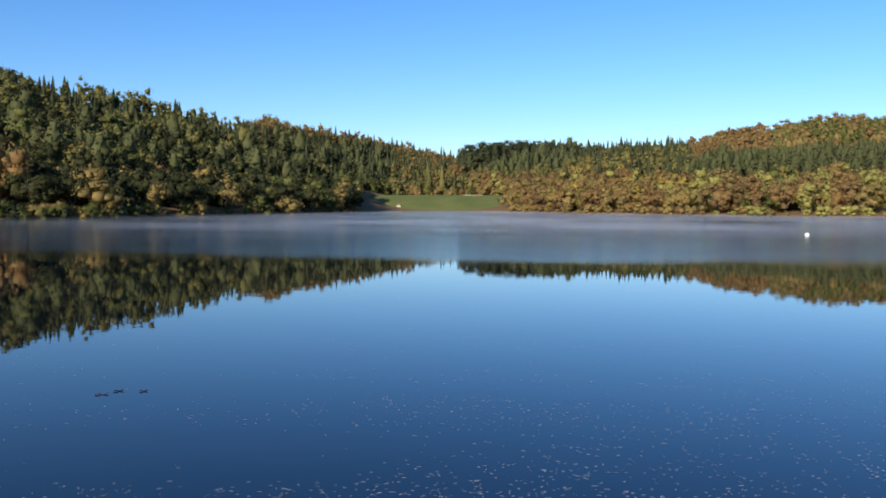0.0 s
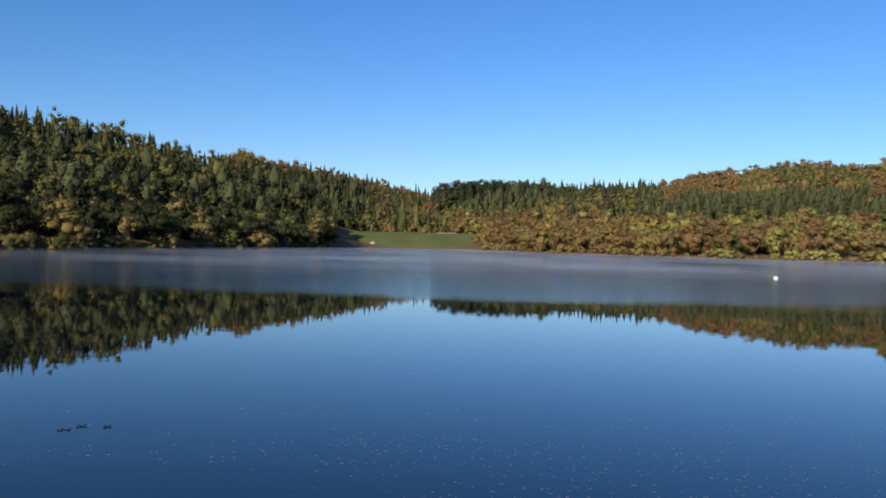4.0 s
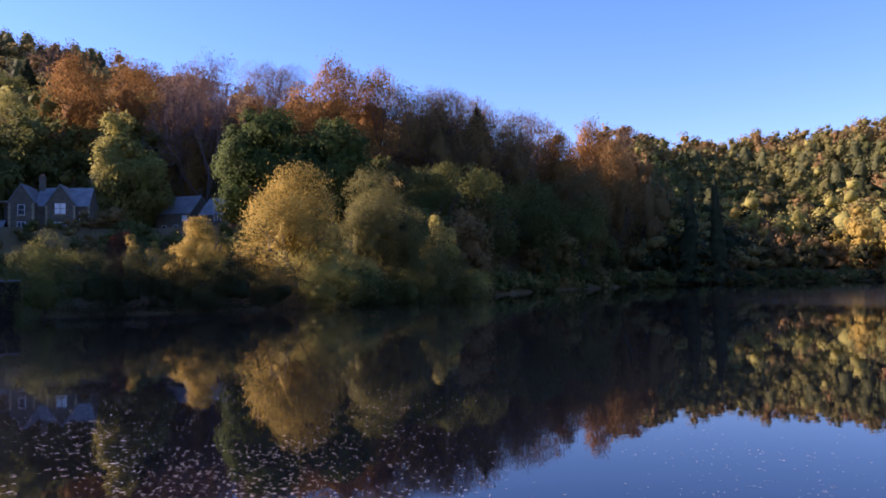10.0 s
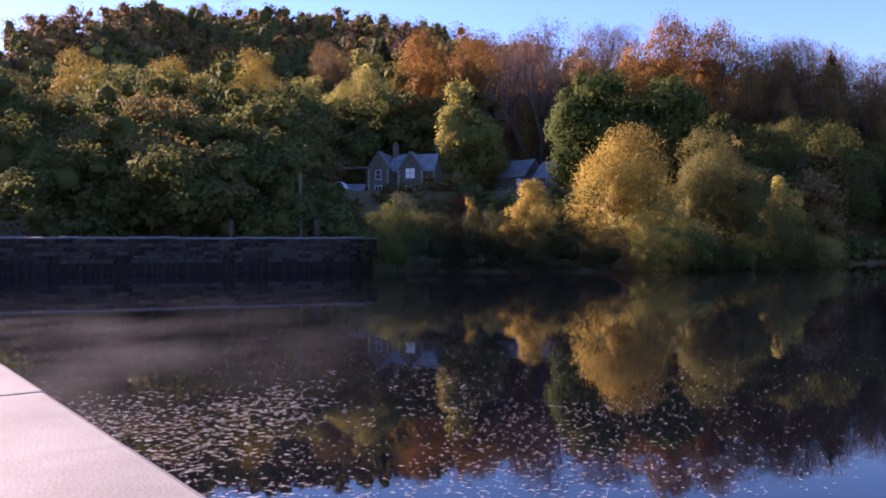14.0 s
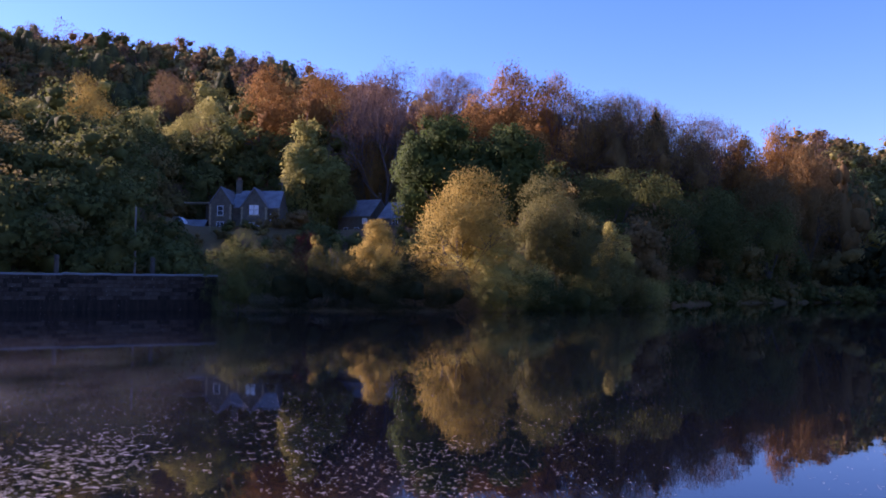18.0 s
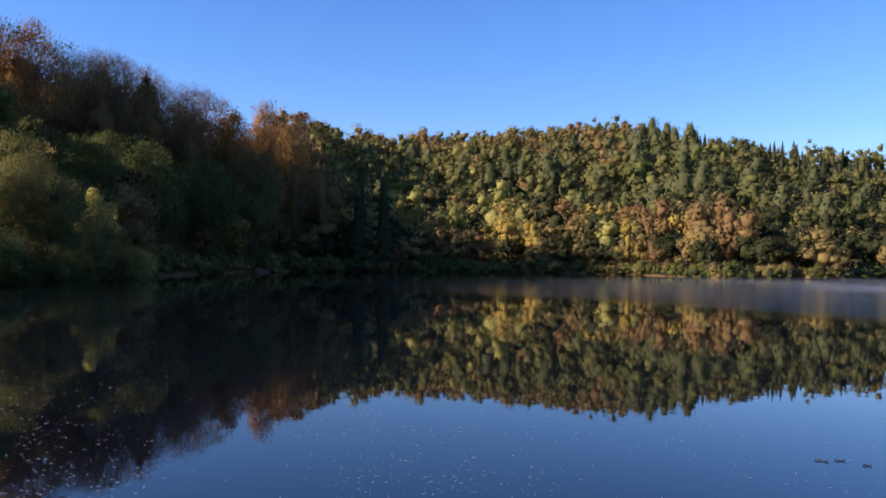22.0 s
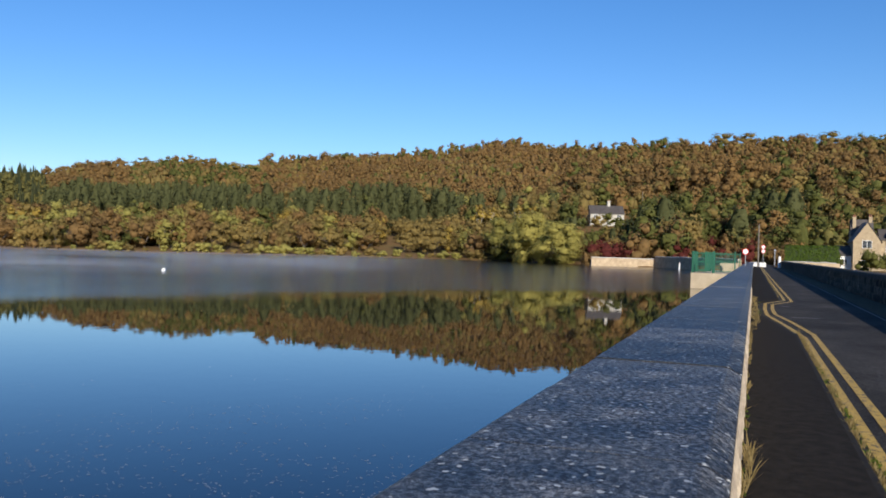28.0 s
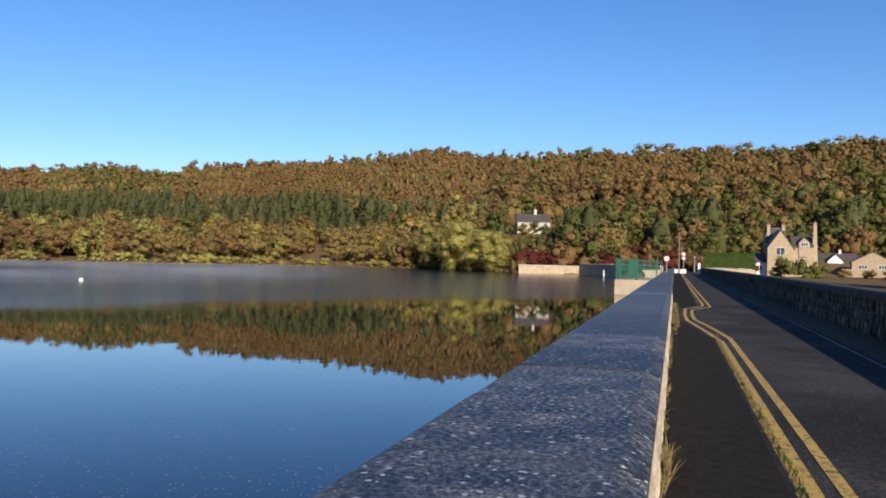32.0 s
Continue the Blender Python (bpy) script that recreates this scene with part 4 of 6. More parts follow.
                # unseen: trees out of sight, added on the ridge that shades the bay
                here = "unseen" if az > 121 else "bay" if az > 57 else "end" if az < -50.5 and u < 0.62 else "remote" if (u > 0.42 and az < -16) or (-16 <= az <= 8 and r > 400) else "hill" if 8 < az else "far"
                if here != zone or zone == "unseen" and keep > 0.9:
                    continue
                if (-58 > az and u < 0.12) or (-4.0 < az < 6.3 and r < 372):
                    continue
                if 83.5 < az < 102.4 and r < 150 or 73 < az < 92 and r < 130:
                    continue
                if not free(x, y):
                    continue
                z = float(land(np.array(x), np.array(y)))
                v = (z / r) / max(0.02, (top + 0.35) / ridge)
                patch = noise.noise(Vector((x * 0.016, y * 0.016, 4.0))) + 0.5 * noise.noise(Vector((x * 0.05, y * 0.05, 9.0)))
                kind = mixture(az, v, roll, patch)
                size = 1.35 if zone == "unseen" else 1.25 if zone == "bay" else 1.25 if zone == "end" else 0.72 if zone == "remote" and az < -50 else 0.62 if zone == "remote" and az < -16 else 0.8 if zone == "remote" else 1.3 if zone == "hill" and az > 27 else 1.1 if zone == "hill" else 1.0
                if zone == "hill" and v > 0.88:
                    size = 0.95 if kind in ("pine", "spruce") else 1.2
                band = zone == "far" and az < -16 and v < 0.36
                if band:
                    if keep > 0.58:
                        continue
                    size, keep = 1.12, keep / 0.58
                if zone == "bay" and az > 96 and v > 0.76:
                    size = 1.12
                if zone in ("hill", "far") and kind == "spruce":
                    size = 0.85
                if -55.2 < az < -50.8 and r < 268:
                    size = 0.55
                if zone == "remote" and -30 < az < -16 and v > 0.8:
                    size = 0.85
                spots.append((x, y, az, r, u, kind, 3 if band else {"far": 1, "hill": 1, "end": 1, "remote": 0, "bay": 2 if r < 190 else 1, "unseen": 0}[zone], size * (0.7 + 0.6 * keep)))
    return spots


SPOTS = scatter()


def plant_far(name, spots, label):
    """A wood of many trees as one mesh for each kind, joined."""
    by = {}
    for s in spots:
        by.setdefault(s[5], []).append(s)
    for kind, rows in by.items():
        co, tint = [], []
        for x, y, az, r, u, _, fine, k in rows:
            base = KINDS[fine][kind][int(rng.integers(5))]
            a = rng.uniform(0, 6.283)
            ca, sa = math.cos(a) * k, math.sin(a) * k
            z = float(land(np.array(x), np.array(y)))
            co.append(np.stack([base[:, 0] * ca - base[:, 1] * sa + x, base[:, 0] * sa + base[:, 1] * ca + y, base[:, 2] * k * rng.uniform(0.85, 1.15) + z - (0.3 if fine == 2 else 0.8) * k,
                                base[:, 3] * ca - base[:, 4] * sa, base[:, 3] * sa + base[:, 4] * ca, base[:, 5] * k], 1))
            slow = 0.5 + 0.7 * noise.noise(Vector((x * 0.03, y * 0.03, hash_of(kind) * 0.37)))
            tint.append(np.full(len(base), min(1.0, max(0.0, slow * 0.66 + rng.uniform() * 0.34))))
        me = loose_mesh(name, np.concatenate(co), WOODS[kind], np.concatenate(tint))
        tagged(new(kind + "_" + name, me), label % kind, "woodland", kind="stuff")


FRONT = [s for s in SPOTS if s[4] < 0.055 and -51 < s[2] < 57]
REST = [s for s in SPOTS if not (s[4] < 0.055 and -51 < s[2] < 57)]
plant_far("woodland", REST, "dense %s woodland in autumn colour on the slopes")

# ---- single trees ----
def thicket(rows):
    """Low shrubs that nobody could count, joined by kind: (kind, x, y, height, wide) rows."""
    by = {}
    for row in rows:
        by.setdefault(row[0], []).append(row)
    for kind, group in by.items():
        rg = np.random.default_rng(hash_of(kind) + 77)
        shapes = [crown_round(rg, 300, 10, 14.0, low=-0.25, leaf=0.62, sub=1, k=6) for _ in range(4)]
        co, tint = [], []
        for _, x, y, h, wide in group:
            base, a, k = shapes[int(rg.integers(4))], rg.uniform(0, 6.283), h / 10
            ca, sa = math.cos(a), math.sin(a)
            z = float(land(np.array(x), np.array(y))) - 0.2
            kw = k * wide
            co.append(np.stack([(base[:, 0] * ca - base[:, 1] * sa) * kw + x, (base[:, 0] * sa + base[:, 1] * ca) * kw + y, base[:, 2] * k + z,
                                base[:, 3] * ca - base[:, 4] * sa, base[:, 3] * sa + base[:, 4] * ca, base[:, 5]], 1))
            tint.append(np.full(len(base), rg.uniform()))
        me = loose_mesh("undergrowth", np.concatenate(co), WOODS[kind], np.concatenate(tint))
        tagged(new(kind + "_undergrowth", me), "low " + KIND_WORDS[kind].replace("tree", "shrubs") + " on the banks", "undergrowth", kind="stuff")


KIND_WORDS = {
    "spruce": "dark green spruce tree", "pine": "blue-green pine tree", "larch": "olive-yellow larch tree", "oak": "brown-gold oak tree in autumn leaf",
    "beech": "orange-brown beech tree in autumn leaf", "birch": "golden-yellow birch tree in autumn leaf", "green": "dark green broadleaved tree",
    "bare": "nearly bare tree with reddish twigs", "russet": "russet-brown broadleaved tree", "maroon": "dark red shrub", "sycamore": "mid-green sycamore tree", "holm": "broadleaved tree with shade-darkened leaves", "willow": "olive-yellow willow",
}
TREE_SHAPES = {}


def tree_shape(kind, form, variant, fine=0):
    """Trunk and crown meshes of a single tree, 10 m high. fine: 0 across the lake, 1 on the slopes of the bay, 2 at its shore."""
    key = (kind, form, variant, fine)
    if key in TREE_SHAPES:
        return TREE_SHAPES[key]
    rg = np.random.default_rng(hash_of(kind + form) * 7 + variant)
    n, leaf = ((520, 0.31), (13500, 0.076), (27000, 0.062))[fine]

    def broad(h, w, low, deep=1.0, flame=0.0, share=1.0):
        if fine:
            return crown_leafy(rg, int(n * share), h, w * 1.06, low, leaf * (1.25 if w > 10 else 1.0), 0.6, flame)
        return crown_round(rg, int(n * share), h, w * 1.1, low, leaf * (1.2 if w > 10 else 1.0), 1, deep, flame, 13)
    if form == "spire":
        wood = sticks([((0, 0, -0.5), (0, 0, 9.6), 0.14, 0.02)], 6)
        leaves = crown_spruce(rg, n if fine < 2 else 9000, 10, 3.4 if kind == "spruce" else 4.6, leaf=(0.30, 0.16, 0.14)[fine], whorls=16 if fine else 12)
    elif form == "plates":
        wood = np.concatenate([sticks([((0, 0, -0.5), (0, 0, 9.2), 0.16, 0.04)], 6), limbs(rg, 9.5, 0.4, 1, 0.5, 0.1)])
        leaves = crown_pine(rg, n, 10, 5.6, leaf=leaf * 1.1)
    elif form == "bush":
        wood = limbs(rg, 8, 0.5, 1, 0.08, 0.14)
        leaves = broad(10, 12.5, -0.25, 1.1)
    elif form == "bare":
        wood = limbs(rg, 10, 0.40, 5, 0.20, 0.17)
        leaves = crown_leafy(rg, 10000, 9.8, 8.0, 0.2, 0.042, 1.2, thin=1.0, k=60)
    elif form == "tall":
        wood = limbs(rg, 9.5, 0.36, 2, 0.28, 0.16)
        leaves = broad(10, 6.4, 0.06, 1.2)
    elif kind == "sycamore" or kind == "willow" and form == "round" and fine:
        wood = limbs(rg, 8.5, 0.45, 2, 0.22, 0.16)
        leaves = crown_round(rg, 15000 if kind == "sycamore" else 9000, 10, 9.0, 0.0, 0.13, 1, 1.0, 0.12, 60, 0.62)
    elif form == "thin":
        wood = limbs(rg, 9.5, 0.22, 2, 0.3, 0.10)
        leaves = broad(10, 3.8, 0.02, 0.8, 0.45, 0.5)
    elif form == "twiggy":
        wood = limbs(rg, 9.8, 0.42, 4, 0.2, 0.16)
        leaves = crown_leafy(rg, n, 9.7, 8.6, 0.1, leaf * 0.85, 1.0)
    elif form == "drooping":
        wood = sticks([((0, 0, -0.5), (0, 0, 9.6), 0.14, 0.02)], 6)
        leaves = crown_leafy(rg, 12000, 10, 5.4, 0.0, 0.12, -0.9, 0.55, k=40)
    else:
        wood = limbs(rg, 8.5, 0.45, 2, 0.22, 0.16)
        leaves = broad(10, 8.4, 0.02, 1.0)
    bark = PALE_BARK if kind == "birch" and form == "thin" else BARK
    twigs = TWIG if form in ("bare", "twiggy") else bark
    TREE_SHAPES[key] = loose_mesh("trunk", wood, twigs), loose_mesh("crown", leaves, TREES[kind])
    return TREE_SHAPES[key]


TWIG = worn("twig_bark", (0.075, 0.050, 0.042), (0.16, 0.115, 0.10), 1.0, 9.0)
tr = random.Random(11)


def plant(kind, form, x, y, height, label="", word="tree", wide=1.0, group="", sink=0.2, variant=None, fine=0):
    trunk_me, crown_me = tree_shape(kind, form, tr.randrange(2) if variant is None else variant, fine)
    z = float(land(np.array(x), np.array(y)))
    names = {"bush": "shore_bush", "spire": kind + "_tree", "plates": "pine_tree"}
    ob = new(names.get(form if word != "tree" or form != "bush" else "", (kind if kind not in ("green", "bare", "maroon", "holm") else "broadleaf") + "_tree"))
    k = height / 10
    ob.matrix_world = Matrix.Translation((x, y, z - sink)) @ Matrix.Rotation(tr.uniform(0, 6.28), 4, "Z") @ Matrix.Diagonal((k * wide, k * wide, k, 1))
    for nm, me in (("trunk", trunk_me), ("crown", crown_me)):
        c = new(nm, me)
        c.parent = ob
    tagged(ob, label or KIND_WORDS[kind] + " on the wooded shore", word, group)
    return ob


FORM = {"spruce": "spire", "larch": "tall", "pine": "plates", "bare": "bare"}
for x, y, az, r, u, kind, fine, size in FRONT:
    form = FORM.get(kind, "tall" if tr.random() < 0.5 else "round")
    plant(kind, form, x, y, tr.uniform(6.5, 9.6) * (1.2 if form in ("spire", "plates") else 1.0), wide=tr.uniform(0.85, 1.2), group="trees along the shore")

# low bushes that hang over the water's edge
az = -50.5
while az < 57:
    shore = float(lie(az)[0])
    if not -4.2 < az < 6.2:
        kind = ("willow" if tr.random() < 0.5 else "oak") if az < -17 else ("russet" if tr.random() < 0.4 else "oak") if az < -3 else ("green" if tr.random() < 0.5 else "oak")
        if az > 45:
            kind = "green"
        x, y = az_r(az, shore + tr.uniform(0.3, 2.2))
        plant(kind, "bush", x, y, tr.uniform(1.3, 3.6), KIND_WORDS[kind].replace("tree", "bush") + " overhanging the water", "bush", tr.uniform(0.9, 1.4), group="bushes at the water's edge")
    az += 3.4 / shore * 57.3 * tr.uniform(0.75, 1.25)

# trees of note about the near bay: kind, form, bearing, distance, level of the treetop, width
NOTABLE = [
    ("birch", "round", 80.3, 97, 15.4, 12.2, "broad golden-yellow tree lit by the sun beside the water"),
    ("willow", "bush", 78.2, 97, 8.6, 9.0, "olive-gold bush under the golden tree"),
    ("birch", "tall", 86.6, 88, 9.8, 5.0, "small bright orange-gold tree on the bank"),
    ("birch", "thin", 90.8, 92, 9.1, 1.6, "thin golden sapling on the bank"),
    ("birch", "thin", 89.5, 92, 8.5, 1.5, "thin pale gold sapling on the bank"),
    ("larch", "twiggy", 74.4, 108, 17.2, 10.5, "tall ivy-hung olive tree on the bank"),
    ("larch", "tall", 75.6, 104, 12.6, 7.0, "olive-gold tree leaning over the water"),
    ("willow", "thin", 70.5, 112, 12.4, 4.4, "pale gold-topped tree at the water's edge"),
    ("larch", "bush", 72.4, 107, 10.4, 10.0, "olive bush sloping down to the water"),
    ("larch", "bush", 70.0, 112, 7.0, 7.5, "olive bush sloping down to the water"),
    ("willow", "bush", 68.3, 115, 4.6, 4.6, "pale olive bush at the tip of the bank"),
    ("green", "bush", 95.9, 88, 7.4, 6.0, "rounded green bush with shade-darkened leaves at the water's edge"),
    # holm bushes: shade along the shore is painted in by near-black leaves
    ("holm", "bush", 93.2, 88, 6.0, 5.2, "green bush with shade-darkened leaves at the water's edge"),
    ("holm", "bush", 91.0, 87, 6.0, 5.0, "shaded green bush with shade-darkened leaves at the water's edge"),
    ("holm", "bush", 88.7, 87, 6.2, 5.0, "green bush with shade-darkened leaves at the water's edge"),
    ("holm", "bush", 86.4, 86, 4.8, 5.4, "shaded green bush with shade-darkened leaves at the water's edge"),
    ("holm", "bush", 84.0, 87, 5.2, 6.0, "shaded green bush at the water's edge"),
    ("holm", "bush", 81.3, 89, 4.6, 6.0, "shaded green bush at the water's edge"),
    ("green", "bush", 78.4, 92, 4.6, 6.0, "shaded green bush at the water's edge"),
    ("green", "bush", 75.4, 97, 4.4, 6.0, "shaded green bush at the water's edge"),
    ("green", "bush", 72.6, 101, 4.2, 6.0, "shaded green bush at the water's edge"),
    ("sycamore", "round", 82.7, 128, 30.0, 12.5, "large mid-green tree with dense rounded crown"),
    ("sycamore", "round", 77.8, 127, 28.0, 12.5, "large dark green tree with dense rounded crown"),
    ("beech", "round", 78.0, 160, 45.7, 14.0, "tall orange beech above the bay"),
    ("beech", "twiggy", 74.9, 163, 45.9, 13.0, "tall orange-brown beech above the bay"),
    ("beech", "round", 76.2, 150, 34.0, 11.0, "orange beech above the bay"),
    ("russet", "twiggy", 72.4, 160, 41.9, 12.0, "dark russet beech above the bay"),
    ("beech", "round", 94.2, 172, 47.6, 14.0, "broad orange beech above the stone house"),
    ("beech", "twiggy", 90.9, 176, 48.5, 15.0, "broad orange-brown beech above the stone house"),
    ("beech", "twiggy", 87.2, 162, 33.0, 8.0, "orange-brown beech behind the cottages"),
    ("bare", "bare", 86.2, 160, 48.4, 15.0, "tall bare grey-brown tree above the cottages"),
    ("bare", "bare", 87.4, 168, 47.4, 12.0, "tall bare grey-brown tree above the cottages"),
    ("bare", "bare", 82.2, 175, 50.3, 12.0, "tall bare grey-brown tree on the skyline"),
    ("bare", "bare", 80.6, 180, 51.1, 12.0, "tall bare reddish tree on the skyline"),
    ("beech", "twiggy", 82.4, 165, 39.0, 11.0, "orange-brown beech behind the green trees"),
    ("bare", "bare", 71.2, 166, 43.0, 10.0, "bare purple-brown tree on the spur"),
    ("bare", "bare", 69.9, 168, 43.4, 10.0, "bare purple-brown tree on the spur"),
    ("bare", "bare", 68.6, 172, 42.2, 10.0, "bare purple-brown tree on the spur"),
    ("bare", "bare", 66.6, 176, 40.8, 11.0, "bare purple-brown tree on the spur"),
    ("bare", "bare", 65.2, 178, 40.2, 11.0, "bare purple-brown tree on the spur"),
    ("bare", "bare", 63.9, 182, 39.8, 11.0, "bare purple-brown tree on the spur"),
    ("russet", "twiggy", 70.4, 158, 39.5, 11.0, "dark russet tree on the spur"),
    ("russet", "twiggy", 67.6, 162, 37.9, 11.0, "dark russet tree on the spur"),
    ("russet", "twiggy", 65.2, 168, 35.4, 11.0, "dark russet tree on the spur"),
    ("spruce", "spire", 67.7, 170, 38.4, 15.0, "dark fir rising above the spur"),
    ("beech", "round", 62.2, 180, 36.6, 10.0, "orange beech at the end of the spur"),
    ("beech", "round", 60.2, 186, 37.4, 11.0, "orange-brown beech at the end of the spur"),
    ("russet", "round", 58.2, 190, 34.0, 11.0, "russet beech at the end of the spur"),
    ("russet", "round", 56.4, 196, 32.4, 11.0, "russet tree at the end of the spur"),
    ("russet", "round", 60.8, 170, 27.0, 10.0, "dark russet beech at the end of the spur"),
    ("green", "tall", 70.4, 128, 22.0, 10.0, "tall shaded green tree on the spur"),
    ("green", "tall", 67.4, 132, 20.6, 10.0, "tall shaded green tree on the spur"),
    ("green", "tall", 64.0, 150, 21.0, 10.0, "tall shaded green tree on the spur"),
    ("green", "tall", 60.6, 166, 20.0, 10.0, "tall shaded green tree on the spur"),
    ("spruce", "spire", 53.6, 190, 23.0, 9.5, "dark conifer at the mouth of the bay"),
    ("spruce", "spire", 52.0, 194, 25.5, 8.0, "dark conifer at the mouth of the bay"),
    ("willow", "drooping", 91.6, 152, 35.0, 9.5, "drooping yellow-green conifer behind the house"),
    ("willow", "drooping", 90.1, 150, 29.0, 8.0, "drooping yellow-green conifer behind the house"),
    ("birch", "round", 116.6, 158, 35.8, 10.0, "gold-topped birch on the near bank"),
    ("willow", "round", 113.9, 160, 37.0, 10.5, "gold-topped willow on the near bank"),
    ("birch", "round", 110.9, 160, 36.4, 10.0, "gold-topped birch on the near bank"),
    ("willow", "round", 108.4, 162, 36.6, 10.0, "gold-topped willow on the near bank"),
    ("birch", "round", 105.8, 160, 38.4, 10.5, "gold-topped birch on the near bank"),
    ("willow", "round", 102.2, 160, 36.0, 8.0, "gold-topped willow on the near bank"),
    ("willow", "tall", 99.6, 172, 37.4, 7.0, "yellow-green tree on the near bank"),
    ("willow", "tall", 97.8, 190, 43.8, 8.0, "yellow-green tree on the near bank"),
    ("willow", "round", 115.4, 146, 28.6, 9.0, "olive-gold tree on the near bank"),
    ("willow", "round", 112.2, 146, 29.0, 9.0, "olive-gold tree on the near bank"),
    ("green", "round", 109.0, 148, 28.0, 9.0, "dark green tree on the near bank"),
    ("willow", "tall", 104.4, 146, 26.5, 6.0, "pale olive tree on the near bank"),
    ("russet", "twiggy", 100.4, 228, 59.0, 11.0, "russet tree on the wooded hill"),
    ("spruce", "spire", 96.9, 232, 60.6, 11.0, "dark green spruce on the wooded hill"),
    ("spruce", "spire", 98.7, 240, 61.4, 11.0, "dark green spruce on the wooded hill"),
    ("green", "tall", 97.6, 220, 54.0, 8.0, "dark green tree on the wooded hill"),
    ("birch", "tall", 35.2, 199, 14.0, 4.6, "bright yellow tree near the shore"),
    ("birch", "round", 43.2, 219, 15.5, 7.0, "orange-gold tree near the shore"),
    ("birch", "round", 41.8, 217, 14.0, 6.0, "orange-gold tree near the shore"),
    ("willow", "round", 47.4, 232, 21.5, 8.5, "bright yellow-green tree on the lower slope"),
    ("russet", "round", 28.2, 190, 17.5, 8.0, "orange-brown tree near the shore"),
    ("russet", "round", 30.6, 194, 18.0, 7.5, "orange-brown tree near the shore"),
    ("birch", "thin", -44.2, 268, 19.0, 4.2, "pointed bright yellow tree on the lower slope"),
    ("birch", "thin", -45.1, 270, 18.2, 4.0, "pointed bright yellow tree on the lower slope"),
    ("birch", "thin", -46.9, 266, 19.2, 4.2, "pointed bright yellow tree on the lower slope"),
    ("birch", "thin", -47.9, 268, 18.4, 4.0, "pointed bright yellow tree on the lower slope"),
    ("willow", "round", -49.9, 206, 11.6, 10.5, "rounded yellow-green willow at the water's edge"),
    ("willow", "round", -48.0, 214, 15.0, 11.5, "rounded yellow-green willow at the water's edge"),
    ("willow", "round", -46.2, 229, 14.0, 11.5, "rounded yellow-green willow at the water's edge"),
    ("larch", "spire", 1.6, 378, 22.0, 7.5, "yellow-green larch at the head of the lake"),
    ("larch", "spire", 0.6, 382, 21.0, 6.5, "yellow-green larch at the head of the lake"),
    ("green", "bush", 13.0, 219, 5.8, 7.0, "rounded pale olive bush at the water's edge"),
    ("oak", "bush", 11.2, 229, 5.6, 7.0, "rounded pale olive bush at the water's edge"),
    ("green", "bush", 8.6, 255, 5.6, 7.0, "rounded pale olive bush at the water's edge"),
    ("oak", "tall", -54.75, 260, PADS[0][3] + 5.6, 4.4, "oak half hiding the white house"),
    ("green", "tall", -52.9, 262, PADS[0][3] + 5.0, 2.6, "slender green tree before the white house"),
    ("green", "bush", -53.7, 262, PADS[0][3] + 2.9, 4.6, "green bush before the white house"),
    ("oak", "bush", -52.2, 262, PADS[0][3] + 3.2, 4.6, "brown bush before the white house"),
    ("russet", "tall", -51.2, 262, PADS[0][3] + 6.4, 4.4, "russet tree beside the white house"),
    ("russet", "bush", -51.9, 199, 4.0, 4.4, "russet shrub at the retaining wall's end"),
    ("maroon", "bush", -52.9, 205, 7.6, 8.5, "dark red shrub behind the retaining wall"),
    ("maroon", "bush", -54.2, 206, 6.0, 6.0, "dark red shrub behind the retaining wall"),
    ("maroon", "bush", -60.4, 209, 5.0, 5.2, "dark red shrub behind the spillway"),
    ("russet", "bush", -55.2, 208, 6.4, 5.6, "russet shrub behind the retaining wall"),
    ("russet", "bush", -57.0, 209, 6.0, 5.6, "russet shrub behind the retaining wall"),
    ("maroon", "bush", -57.9, 206, 5.8, 5.6, "dark red shrub behind the spillway"),
    ("maroon", "bush", -62.0, 206, 6.2, 5.6, "dark red shrub behind the spillway"),
    ("russet", "bush", -58.8, 209, 6.6, 5.6, "russet shrub behind the spillway"),
    ("maroon", "bush", 91.3, 101, 9.4, 3.4, "small dark red shrub in the garden"),
    ("green", "bush", -69.0, 182, 5.4, 5.0, "rounded green bush before the stone house"),
    ("green", "bush", -70.1, 184, 5.0, 4.6, "rounded green bush before the stone house"),
    ("green", "bush", -71.0, 186, 4.4, 4.4, "rounded green bush before the stone house"),
    ("green", "bush", -67.2, 178, 4.4, 3.6, "rounded dark bush beside the hedge"),
    ("spruce", "spire", -77.0, 110, 11.0, 7.0, "dark conifer below the dam"),
    ("spruce", "spire", -78.4, 104, 10.4, 7.0, "dark conifer below the dam"),
    ("spruce", "spire", -76.2, 118, 9.4, 6.4, "dark conifer below the dam"),
    ("oak", "bush", -72.6, 196, 3.0, 2.8, "low shrub before the bungalows"),
    ("oak", "bush", -74.0, 192, 3.2, 3.0, "low shrub before the bungalows"),
    ("oak", "bush", -75.2, 190, 3.4, 3.2, "low shrub before the bungalows"),
]
FORM_WIDTH = {"bush": 11.0, "tall": 5.6, "thin": 3.4, "bare": 7.6, "twiggy": 7.4, "drooping": 5.2, "spire": 3.6, "round": 7.2}
for kind, form, az, r, top, across, label in NOTABLE:
    word = "bush" if "bush" in label or "shrub" in label else "tree"
    x, y = az_r(az, r)
    tr.seed(int(az * 100) + 12000)
    tall = top + 0.2 - float(land(np.array(x), np.array(y)))
    plant(kind, form, x, y, tall, label, word, across / (FORM_WIDTH[form] * tall / 10), fine=2 if 68 < az < 98 and r < 135 else 1 if az > 56.5 or -50 < az < -46 and form == "round" else 0)

UNDER = []
